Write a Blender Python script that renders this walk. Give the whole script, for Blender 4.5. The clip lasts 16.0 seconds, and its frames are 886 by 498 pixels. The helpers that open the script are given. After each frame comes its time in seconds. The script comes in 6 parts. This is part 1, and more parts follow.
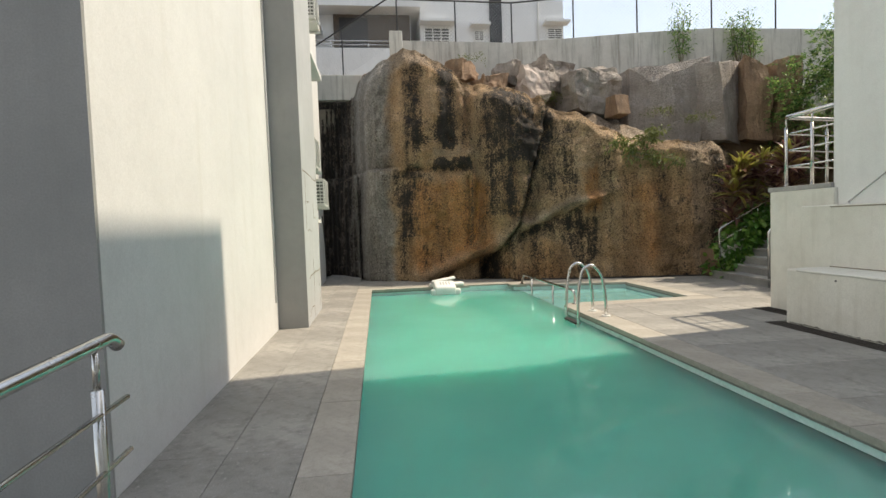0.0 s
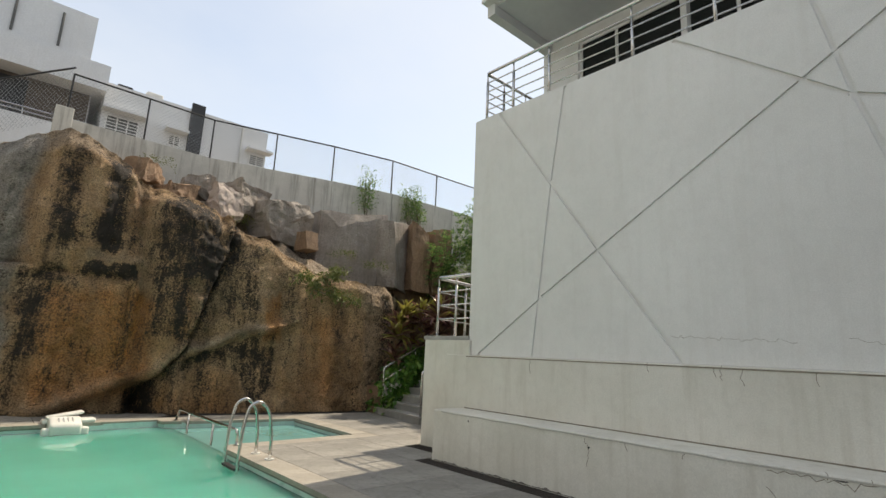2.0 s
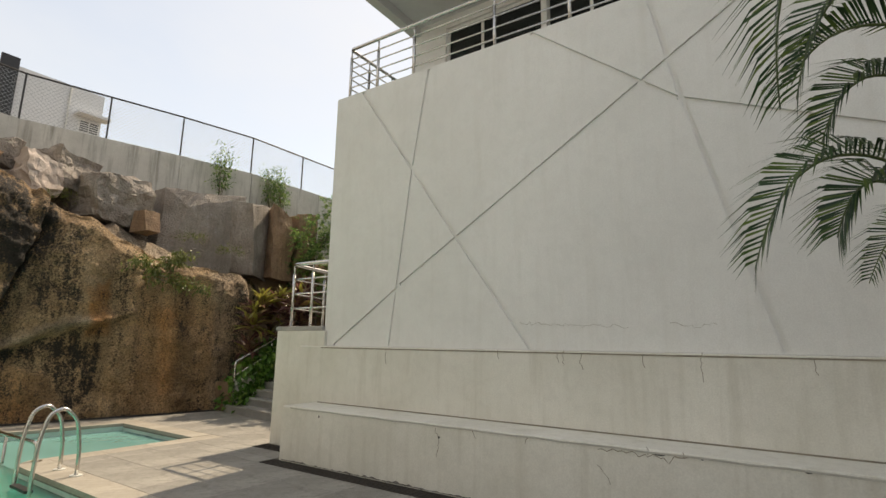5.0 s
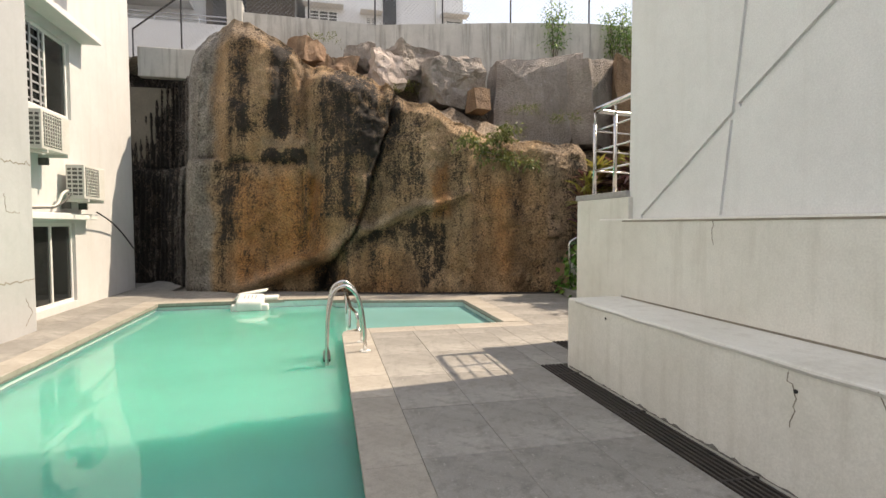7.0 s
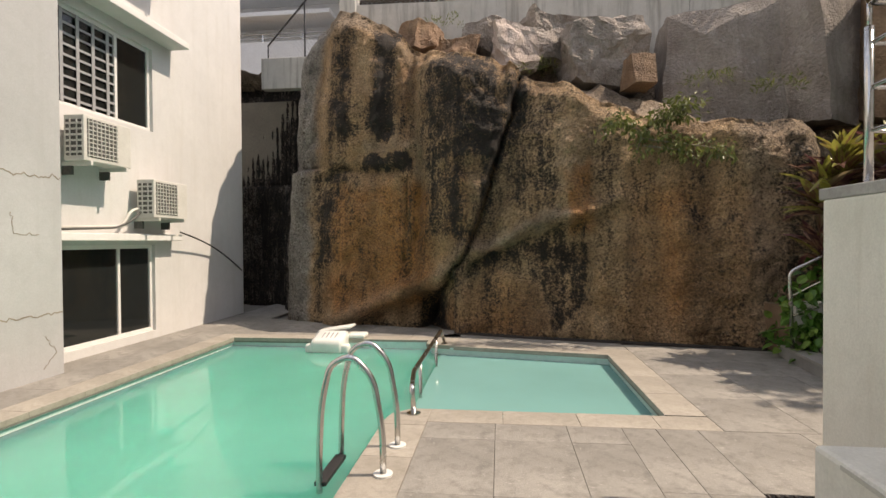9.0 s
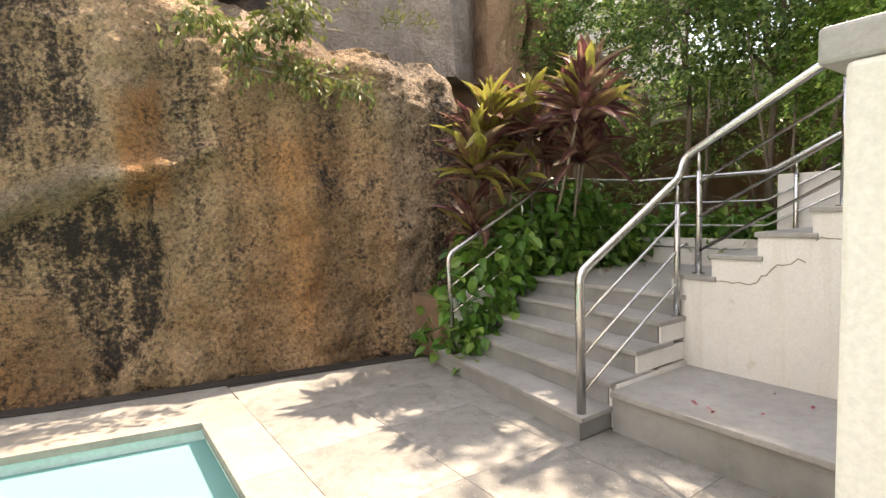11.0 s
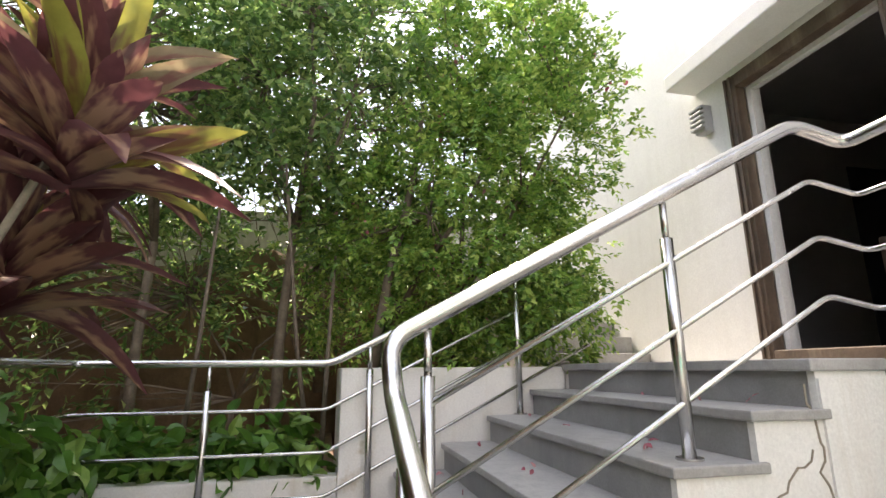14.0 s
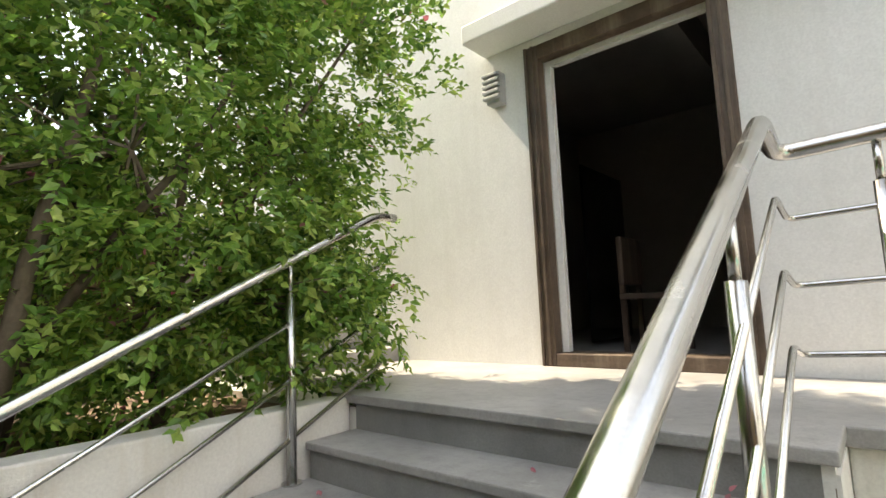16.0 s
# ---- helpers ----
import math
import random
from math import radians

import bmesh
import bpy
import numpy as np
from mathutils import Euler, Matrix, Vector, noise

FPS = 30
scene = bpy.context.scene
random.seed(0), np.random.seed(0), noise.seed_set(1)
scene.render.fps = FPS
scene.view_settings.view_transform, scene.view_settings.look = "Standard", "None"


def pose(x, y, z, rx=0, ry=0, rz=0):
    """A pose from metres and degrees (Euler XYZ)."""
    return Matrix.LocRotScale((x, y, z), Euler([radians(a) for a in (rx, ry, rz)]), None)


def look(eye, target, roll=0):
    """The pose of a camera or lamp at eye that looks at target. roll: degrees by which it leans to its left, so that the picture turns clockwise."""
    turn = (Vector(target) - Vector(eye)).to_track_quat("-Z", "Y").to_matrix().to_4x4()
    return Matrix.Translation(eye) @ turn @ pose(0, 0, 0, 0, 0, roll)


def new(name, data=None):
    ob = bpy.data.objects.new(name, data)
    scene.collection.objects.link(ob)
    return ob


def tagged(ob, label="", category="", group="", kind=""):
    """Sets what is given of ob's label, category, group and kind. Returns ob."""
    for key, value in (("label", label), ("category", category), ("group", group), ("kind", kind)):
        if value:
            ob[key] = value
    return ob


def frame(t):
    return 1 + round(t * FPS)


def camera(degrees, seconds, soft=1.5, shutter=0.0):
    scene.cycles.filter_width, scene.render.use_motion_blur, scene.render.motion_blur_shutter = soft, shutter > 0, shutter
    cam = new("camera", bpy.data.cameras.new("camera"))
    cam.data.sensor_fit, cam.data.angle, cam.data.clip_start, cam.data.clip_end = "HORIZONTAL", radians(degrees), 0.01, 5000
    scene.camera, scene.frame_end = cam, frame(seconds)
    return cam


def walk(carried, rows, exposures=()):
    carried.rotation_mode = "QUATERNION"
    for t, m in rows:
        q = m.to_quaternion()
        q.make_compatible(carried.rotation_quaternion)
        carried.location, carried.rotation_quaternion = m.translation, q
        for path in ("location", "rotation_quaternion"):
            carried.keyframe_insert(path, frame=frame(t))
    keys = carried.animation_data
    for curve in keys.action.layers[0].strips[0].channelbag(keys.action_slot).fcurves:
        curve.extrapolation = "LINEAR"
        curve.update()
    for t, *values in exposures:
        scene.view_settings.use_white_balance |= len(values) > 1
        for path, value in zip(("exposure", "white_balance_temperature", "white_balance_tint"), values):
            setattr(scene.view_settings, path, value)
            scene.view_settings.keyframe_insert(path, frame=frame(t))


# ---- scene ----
cam = camera(81.8, 16.0)
PATH = [
    (0, (0.099, -0.007, 1.403), (0.346, 1.975, 1.306), -2.0),
    (0.5, (0.167, 0.01, 1.417), (0.66, 1.948, 1.367), -1.7),
    (1, (0.194, 0.032, 1.453), (0.931, 1.891, 1.513), -0.5),
    (1.5, (0.188, 0.091, 1.468), (1.217, 1.794, 1.676), 0.9),
    (2, (0.15, 0.083, 1.475), (1.446, 1.553, 1.876), 2.5),
    (2.5, (0.173, 0.078, 1.466), (1.579, 1.336, 2.128), 5.5),
    (3, (0.1, -0.003, 1.606), (1.488, 1.098, 2.534), 6.6),
    (3.2, (0.093, -0.029, 1.608), (1.453, 1.028, 2.625), 7.1),
    (5.3, (0.792, 0.199, 1.478), (2.419, 1.349, 1.638), 0.0),
    (5.5, (1.004, 0.331, 1.465), (2.607, 1.528, 1.496), -0.7),
    (6, (1.651, 0.542, 1.496), (3.055, 1.963, 1.386), -1.7),
    (6.5, (2.325, 0.845, 1.437), (3.375, 2.544, 1.341), -0.7),
    (7, (2.888, 1.212, 1.412), (3.333, 3.159, 1.32), -0.1),
    (7.5, (3.287, 1.729, 1.469), (3.127, 3.721, 1.409), -0.6),
    (8, (3.643, 2.278, 1.497), (3.271, 4.243, 1.485), 0.1),
    (8.2, (3.753, 2.543, 1.474), (3.372, 4.506, 1.469), -0.0),
    (10.3, (4.429, 5.687, 1.495), (4.915, 7.623, 1.368), -1.8),
    (10.5, (4.518, 5.898, 1.496), (5.145, 7.792, 1.357), -2.0),
    (11, (4.812, 6.604, 1.465), (5.957, 8.238, 1.324), -1.6),
    (11.5, (5.21, 7.163, 1.49), (6.735, 8.456, 1.444), -0.4),
    (12, (5.509, 7.695, 1.531), (7.242, 8.685, 1.654), 0.6),
    (12.5, (5.906, 8.036, 1.566), (7.761, 8.734, 1.839), 1.1),
    (13, (6.23, 8.37, 1.63), (8.151, 8.753, 2.034), 1.9),
    (13.5, (6.598, 8.687, 1.697), (8.54, 8.639, 2.175), 1.0),
    (14, (6.968, 8.939, 1.742), (8.867, 8.511, 2.197), -0.4),
    (14.5, (7.389, 9.065, 1.781), (9.129, 8.183, 2.224), -0.3),
    (15, (7.732, 9.044, 1.9), (9.319, 7.889, 2.288), -0.4),
    (15.5, (8.018, 9.045, 2.05), (9.472, 7.716, 2.378), -1.5),
    (16, (8.336, 8.973, 2.167), (9.615, 7.453, 2.399), -2.4),
]
EXPOSURES = [(0, 1.0, 7900, 10), (0.5, 0.88, 7900, 10), (1.5, 0.75, 8000, 10), (3.0, 0.72, 8200, 10), (5.5, 0.82, 9100, 13), (7.0, 1.22, 8300, 16), (8.0, 0.80, 8000, 18), (10.5, 1.72, 8700, 18), (11.0, 2.25, 8500, 18), (11.5, 2.36, 8500, 18), (12.0, 2.42, 8100, 20), (13.0, 2.48, 7600, 22), (14.5, 2.25, 7900, 15), (16.0, 2.22, 8300, 11)]
walk(cam, [(t, look(eye, target, roll)) for t, eye, target, roll in PATH], EXPOSURES)

# ---- light ----
SUN_WAY = Vector((0.71, 0.09, 1.0)).normalized()
scene.view_settings.exposure = 0.0
world = bpy.data.worlds.new("sky")
scene.world = world
world.use_nodes = True
wn, wl = world.node_tree.nodes, world.node_tree.links
sky = wn.new("ShaderNodeTexSky")
sky.sky_type = "NISHITA"
sky.sun_disc = False
sky.sun_elevation = math.asin(SUN_WAY.z)
sky.sun_rotation = math.atan2(SUN_WAY.x, SUN_WAY.y)
sky.air_density, sky.dust_density, sky.ozone_density = 1.0, 0.8, 1.2
tc = wn.new("ShaderNodeTexCoord")
mp = wn.new("ShaderNodeMapping")
mp.inputs["Scale"].default_value = (1.2, 2.2, 3.0)
cloud = wn.new("ShaderNodeTexNoise")
cloud.inputs["Scale"].default_value = 1.6
cloud.inputs["Detail"].default_value = 7
cloud.inputs["Roughness"].default_value = 0.55
ramp = wn.new("ShaderNodeMapRange")
ramp.inputs["From Min"].default_value, ramp.inputs["From Max"].default_value = 0.25, 0.85
ramp.inputs["To Min"].default_value, ramp.inputs["To Max"].default_value = 0.42, 0.85
mixc = wn.new("ShaderNodeMix")
mixc.data_type = "RGBA"
mixc.inputs["B"].default_value = (3.2, 3.75, 4.7, 1)
wl.new(tc.outputs["Generated"], mp.inputs["Vector"])
wl.new(mp.outputs["Vector"], cloud.inputs["Vector"])
wl.new(cloud.outputs["Fac"], ramp.inputs["Value"])
wl.new(ramp.outputs["Result"], mixc.inputs["Factor"])
wl.new(sky.outputs["Color"], mixc.inputs["A"])
wl.new(mixc.outputs["Result"], wn["Background"].inputs["Color"])
wn["Background"].inputs["Strength"].default_value = 0.15
sun = new("sun", bpy.data.lights.new("sun", "SUN"))
sun.data.energy, sun.data.angle, sun.data.color = 2.65, radians(0.6), (1.0, 0.955, 0.88)
sun.matrix_world = look(SUN_WAY * 40, (0, 0, 0))


# ---- materials ----
def nodes_of(name):
    m = bpy.data.materials.new(name)
    m.use_nodes = True
    return m, m.node_tree.nodes, m.node_tree.links, m.node_tree.nodes["Principled BSDF"]


def noise_node(n, l, scale, detail=4.0, rough=0.55, stretch=None, vec=None):
    t = n.new("ShaderNodeTexNoise")
    t.inputs["Scale"].default_value, t.inputs["Detail"].default_value, t.inputs["Roughness"].default_value = scale, detail, rough
    if vec is None:
        vec = n.new("ShaderNodeTexCoord").outputs["Object"]
    if stretch:
        mpn = n.new("ShaderNodeMapping")
        mpn.inputs["Scale"].default_value = stretch
        l.new(vec, mpn.inputs["Vector"])
        vec = mpn.outputs["Vector"]
    l.new(vec, t.inputs["Vector"])
    return t.outputs["Fac"]


def span(n, l, fac, a, b, lo=0.0, hi=1.0):
    r = n.new("ShaderNodeMapRange")
    r.inputs["From Min"].default_value, r.inputs["From Max"].default_value = a, b
    r.inputs["To Min"].default_value, r.inputs["To Max"].default_value = lo, hi
    l.new(fac, r.inputs["Value"])
    return r.outputs["Result"]


def blend(n, l, fac, a, b, kind="MIX"):
    x = n.new("ShaderNodeMix")
    x.data_type, x.blend_type = "RGBA", kind
    if isinstance(fac, float):
        x.inputs["Factor"].default_value = fac
    else:
        l.new(fac, x.inputs["Factor"])
    for key, v in (("A", a), ("B", b)):
        if isinstance(v, tuple):
            x.inputs[key].default_value = (*v, 1)
        else:
            l.new(v, x.inputs[key])
    return x.outputs["Result"]


def bump(n, l, p, height, strength, dist=0.01):
    b = n.new("ShaderNodeBump")
    b.inputs["Strength"].default_value, b.inputs["Distance"].default_value = strength, dist
    l.new(height, b.inputs["Height"])
    l.new(b.outputs["Normal"], p.inputs["Normal"])


def surface(name, dark, light, scale=6.0, rough=0.7, grain=60.0, bumps=0.25, metal=0.0, streak=None, spots=None, vary=0.0, mottle=0.18, relief=0.01):
    """Two tones over broad noise, fine grain on top, optional rain streaks (colour, amount) and spots (colour, scale, threshold)."""
    m, n, l, p = nodes_of(name)
    broad = noise_node(n, l, scale, 5, 0.6)
    col = blend(n, l, span(n, l, broad, 0.3, 0.7), dark, light)
    fine = noise_node(n, l, grain, 3, 0.6)
    mid = noise_node(n, l, scale * 6.5, 7, 0.72)
    col = blend(n, l, span(n, l, mid, 0.46, 0.72, 0.0, mottle), col, tuple(c * 0.66 for c in dark))
    col = blend(n, l, span(n, l, fine, 0.3, 0.75, 0.0, 0.35), col, tuple(c * 0.62 for c in dark))
    if streak:
        s = noise_node(n, l, 1.0, 6, 0.62, stretch=(7.0, 7.0, 0.55))
        col = blend(n, l, span(n, l, s, 0.5, 0.78, 0.0, streak[1]), col, streak[0])
    if spots:
        s = noise_node(n, l, spots[1], 5, 0.7)
        col = blend(n, l, span(n, l, s, spots[2], spots[2] + 0.12), col, spots[0])
    if vary:
        info = n.new("ShaderNodeObjectInfo")
        v = span(n, l, info.outputs["Random"], 0, 1, 1 - vary, 1 + vary)
        mul = n.new("ShaderNodeVectorMath")
        mul.operation = "SCALE"
        l.new(col, mul.inputs[0])
        l.new(v, mul.inputs["Scale"])
        col = mul.outputs["Vector"]
    l.new(col, p.inputs["Base Color"])
    p.inputs["Metallic"].default_value = metal
    r = span(n, l, broad, 0.2, 0.8, max(rough - 0.1, 0.02), min(rough + 0.1, 1))
    l.new(r, p.inputs["Roughness"])
    if bumps:
        bump(n, l, p, fine, bumps, relief)
    return m


def leafy(name, a, b, c, rough=0.45, thin=0.35, dry=None):
    """Leaf colours that differ from leaf to leaf, with light shining through."""
    m, n, l, p = nodes_of(name)
    g = n.new("ShaderNodeNewGeometry")
    ramp_ = n.new("ShaderNodeValToRGB")
    e = ramp_.color_ramp.elements
    e[0].color, e[1].color = (*a, 1), (*c, 1)
    e.new(0.55).color = (*b, 1)
    l.new(g.outputs["Random Per Island"], ramp_.inputs["Fac"])
    col = blend(n, l, span(n, l, noise_node(n, l, 25.0), 0.35, 0.7, 0.0, 0.35), ramp_.outputs["Color"], tuple(x * 0.6 for x in a))
    if dry:
        col = blend(n, l, span(n, l, noise_node(n, l, 7.0, 3, 0.5, stretch=(3.0, 0.8, 1.0)), 0.50, 0.60, 0.0, 0.85), col, dry)
    l.new(col, p.inputs["Base Color"])
    p.inputs["Roughness"].default_value = rough
    t = n.new("ShaderNodeBsdfTranslucent")
    l.new(col, t.inputs["Color"])
    ms = n.new("ShaderNodeMixShader")
    ms.inputs["Fac"].default_value = thin
    l.new(p.outputs["BSDF"], ms.inputs[1])
    l.new(t.outputs["BSDF"], ms.inputs[2])
    l.new(ms.outputs["Shader"], n["Material Output"].inputs["Surface"])
    return m


WHITE_WALL = surface("aged white paint", (0.715, 0.712, 0.69), (0.79, 0.788, 0.77), 0.9, 0.75, 90, 0.12, streak=((0.54, 0.525, 0.48), 0.28))
CREAM_WALL = surface("warm white wall paint", (0.61, 0.61, 0.60), (0.69, 0.69, 0.68), 0.8, 0.75, 90, 0.12, streak=((0.47, 0.455, 0.41), 0.3))
PLINTH_PAINT = surface("stained white paint", (0.66, 0.64, 0.57), (0.77, 0.75, 0.69), 1.3, 0.8, 70, 0.2, streak=((0.44, 0.41, 0.34), 0.5), spots=((0.42, 0.38, 0.30), 3.2, 0.68), mottle=0.22)
STAIR_PAINT = surface("cracked white stair paint", (0.72, 0.705, 0.67), (0.81, 0.80, 0.77), 1.5, 0.75, 80, 0.2, streak=((0.50, 0.43, 0.33), 0.55), spots=((0.46, 0.38, 0.27), 2.0, 0.65))
# Building and column fronts: the shade on them is put into this grey.
SHADE_GREY_WALL = surface("cement paint darkened for shade", (0.27, 0.272, 0.265), (0.35, 0.348, 0.335), 1.0, 0.8, 90, 0.15, streak=((0.20, 0.20, 0.19), 0.3))
PALE_GREY = surface("pale cement paint darkened for shade", (0.41, 0.42, 0.425), (0.49, 0.50, 0.505), 1.0, 0.8, 90, 0.15, streak=((0.33, 0.33, 0.325), 0.3))
SOFFIT = surface("grey soffit paint", (0.56, 0.57, 0.57), (0.66, 0.67, 0.66), 1.0, 0.8, 90, 0.15)
GROOVE = surface("groove shadow paint", (0.42, 0.405, 0.36), (0.55, 0.53, 0.475), 3.0, 0.9, 60, 0.2)
CRACK = surface("crack dirt and ledge shadow", (0.20, 0.17, 0.13), (0.34, 0.30, 0.24), 8.0, 0.95, 60, 0.0)
GRANITE = surface("grey granite paving", (0.20, 0.19, 0.172), (0.37, 0.352, 0.32), 1.1, 0.75, 90, 0.6, spots=((0.46, 0.435, 0.40), 26.0, 0.60), vary=0.05, mottle=0.85)
COPING = surface("weathered stone coping", (0.29, 0.265, 0.225), (0.42, 0.385, 0.335), 2.2, 0.8, 90, 0.45, mottle=0.6, spots=((0.20, 0.17, 0.13), 6.0, 0.66), vary=0.07)
JOINT = surface("dark mortar bed", (0.155, 0.147, 0.134), (0.24, 0.228, 0.207), 6.0, 0.95, 80, 0.3)
STEP_TOP = surface("polished grey granite tread", (0.28, 0.272, 0.258), (0.43, 0.418, 0.40), 2.4, 0.5, 120, 0.15, mottle=0.55, spots=((0.48, 0.47, 0.44), 9.0, 0.66), vary=0.06)
STEP_RISE = surface("grey granite riser", (0.20, 0.198, 0.193), (0.32, 0.317, 0.308), 2.8, 0.55, 120, 0.15, streak=((0.32, 0.31, 0.28), 0.4), vary=0.06)
STEEL = surface("brushed stainless steel", (0.55, 0.54, 0.52), (0.68, 0.67, 0.65), 9.0, 0.22, 200, 0.03, metal=1.0)
GRATE = surface("rusty black iron grate", (0.025, 0.022, 0.02), (0.06, 0.048, 0.04), 12.0, 0.8, 90, 0.3)
CONCRETE = surface("stained concrete parapet", (0.48, 0.465, 0.425), (0.64, 0.62, 0.57), 1.6, 0.9, 60, 0.4, streak=((0.16, 0.145, 0.12), 0.85), spots=((0.38, 0.26, 0.14), 2.2, 0.68))
FAR_WHITE = surface("white house paint", (0.66, 0.66, 0.655), (0.74, 0.74, 0.735), 0.5, 0.85, 20, 0.0, streak=((0.55, 0.54, 0.52), 0.3))
FAR_DARK = surface("dark shaded stone cladding", (0.07, 0.055, 0.045), (0.15, 0.115, 0.09), 7.0, 0.8, 30, 0.2)
BLACK_PAINT = surface("black painted metal", (0.012, 0.012, 0.013), (0.03, 0.028, 0.028), 8.0, 0.5, 60, 0.05)
WINDOW_FRAME = surface("white window frame", (0.72, 0.72, 0.70), (0.80, 0.80, 0.78), 6.0, 0.45, 60, 0.02)
WOOD = surface("weathered brown door wood", (0.05, 0.032, 0.022), (0.14, 0.095, 0.065), 5.0, 0.6, 50, 0.3, streak=((0.30, 0.24, 0.18), 0.7))
AC_WHITE = surface("aged white enamel", (0.58, 0.57, 0.53), (0.68, 0.67, 0.63), 4.0, 0.5, 60, 0.02, spots=((0.38, 0.34, 0.28), 5.0, 0.70))
AC_DARK = surface("dark condenser fins", (0.06, 0.06, 0.055), (0.13, 0.13, 0.12), 30.0, 0.6, 120, 0.1)
PLASTIC = surface("white pool plastic", (0.72, 0.72, 0.69), (0.82, 0.82, 0.79), 5.0, 0.4, 60, 0.02)
LAMP_GREY = surface("grey lamp casting", (0.30, 0.31, 0.32), (0.40, 0.41, 0.42), 9.0, 0.5, 60, 0.05)
ROOM = surface("dim room plaster", (0.42, 0.40, 0.37), (0.50, 0.48, 0.45), 1.5, 0.8, 60, 0.05)
BARK = surface("grey brown bark", (0.10, 0.075, 0.055), (0.22, 0.175, 0.13), 9.0, 0.9, 50, 0.5)
CANE = surface("pale ringed cane", (0.20, 0.16, 0.12), (0.34, 0.29, 0.23), 14.0, 0.8, 70, 0.4)
SOIL = surface("red brown earth bank", (0.12, 0.075, 0.045), (0.27, 0.175, 0.11), 2.2, 0.95, 40, 0.7, streak=((0.05, 0.04, 0.03), 0.5))
POOL_TILE = surface("pale turquoise pool tile", (0.52, 0.70, 0.67), (0.62, 0.79, 0.76), 3.0, 0.3, 30, 0.0)
GROUND = surface("dry ground", (0.22, 0.19, 0.15), (0.33, 0.29, 0.23), 0.8, 0.95, 20, 0.3)
BUSH = leafy("glossy green leaf", (0.085, 0.20, 0.04), (0.25, 0.44, 0.085), (0.50, 0.62, 0.17), 0.34, 0.45)
BUSH_DARK = leafy("dark green leaf", (0.06, 0.13, 0.04), (0.15, 0.28, 0.075), (0.42, 0.53, 0.18), 0.36, 0.5)
GROUND_LEAF = leafy("broad green leaf", (0.05, 0.15, 0.025), (0.11, 0.26, 0.04), (0.26, 0.40, 0.09), 0.35, 0.35)
PALM_LEAF = leafy("palm leaflet", (0.015, 0.045, 0.015), (0.03, 0.085, 0.02), (0.12, 0.19, 0.03), 0.4, 0.3)
PALM_RIB = leafy("green palm rib", (0.06, 0.10, 0.03), (0.10, 0.14, 0.04), (0.16, 0.19, 0.05), 0.4, 0.1)
VINE_LEAF = leafy("pale vine leaf", (0.10, 0.125, 0.035), (0.17, 0.20, 0.055), (0.30, 0.31, 0.11))
PETAL = leafy("faded pink flower", (0.40, 0.10, 0.14), (0.48, 0.17, 0.20), (0.55, 0.28, 0.27))
MAROON = leafy("maroon strap leaf", (0.075, 0.026, 0.032), (0.16, 0.058, 0.06), (0.32, 0.155, 0.12), 0.3, 0.4, dry=(0.36, 0.22, 0.14))
YELLOW = leafy("yellow green strap leaf", (0.20, 0.21, 0.045), (0.40, 0.37, 0.08), (0.42, 0.30, 0.13), 0.3, 0.4, dry=(0.17, 0.065, 0.05))
DULL = leafy("purple green strap leaf", (0.19, 0.16, 0.09), (0.32, 0.24, 0.15), (0.50, 0.41, 0.28), 0.3, 0.4, dry=(0.20, 0.08, 0.07))


def glass_material():
    m, n, l, p = nodes_of("window glass")
    p.inputs["Base Color"].default_value = (0.03, 0.035, 0.035, 1)
    p.inputs["Roughness"].default_value = 0.04
    p.inputs["Transmission Weight"].default_value = 0.55
    p.inputs["IOR"].default_value = 1.45
    return m


def water_material(name, body, clear, cloudy=0.0):
    """Cloudy pool water: a tinted body, a clear share and a mirror surface with small waves."""
    m, n, l, p = nodes_of(name)
    w = noise_node(n, l, 0.7, 3, 0.5)
    col = blend(n, l, span(n, l, w, 0.3, 0.7), tuple(c * 0.93 for c in body), tuple(min(c * 1.06, 1) for c in body))
    l.new(col, p.inputs["Base Color"])
    p.inputs["Roughness"].default_value = 0.015
    p.inputs["IOR"].default_value = 1.33
    p.inputs["Subsurface Weight"].default_value = cloudy
    p.inputs["Subsurface Radius"].default_value = (0.35, 1.0, 0.9)
    p.inputs["Subsurface Scale"].default_value = 3.0
    tr = n.new("ShaderNodeBsdfTransparent")
    tr.inputs["Color"].default_value = (*[min(1, 0.20 + c) for c in body], 1)
    ms = n.new("ShaderNodeMixShader")
    ms.inputs["Fac"].default_value = clear
    l.new(p.outputs["BSDF"], ms.inputs[1])
    l.new(tr.outputs["BSDF"], ms.inputs[2])
    l.new(ms.outputs["Shader"], n["Material Output"].inputs["Surface"])
    bump(n, l, p, noise_node(n, l, 2.2, 2, 0.5), 0.10, 0.02)
    return m


GLASS = glass_material()
WATER_DEEP = water_material("cloudy green water", (0.115, 0.43, 0.34), 0.08, 1.0)
WATER_SHALLOW = water_material("pale shallow water", (0.25, 0.52, 0.50), 0.36)


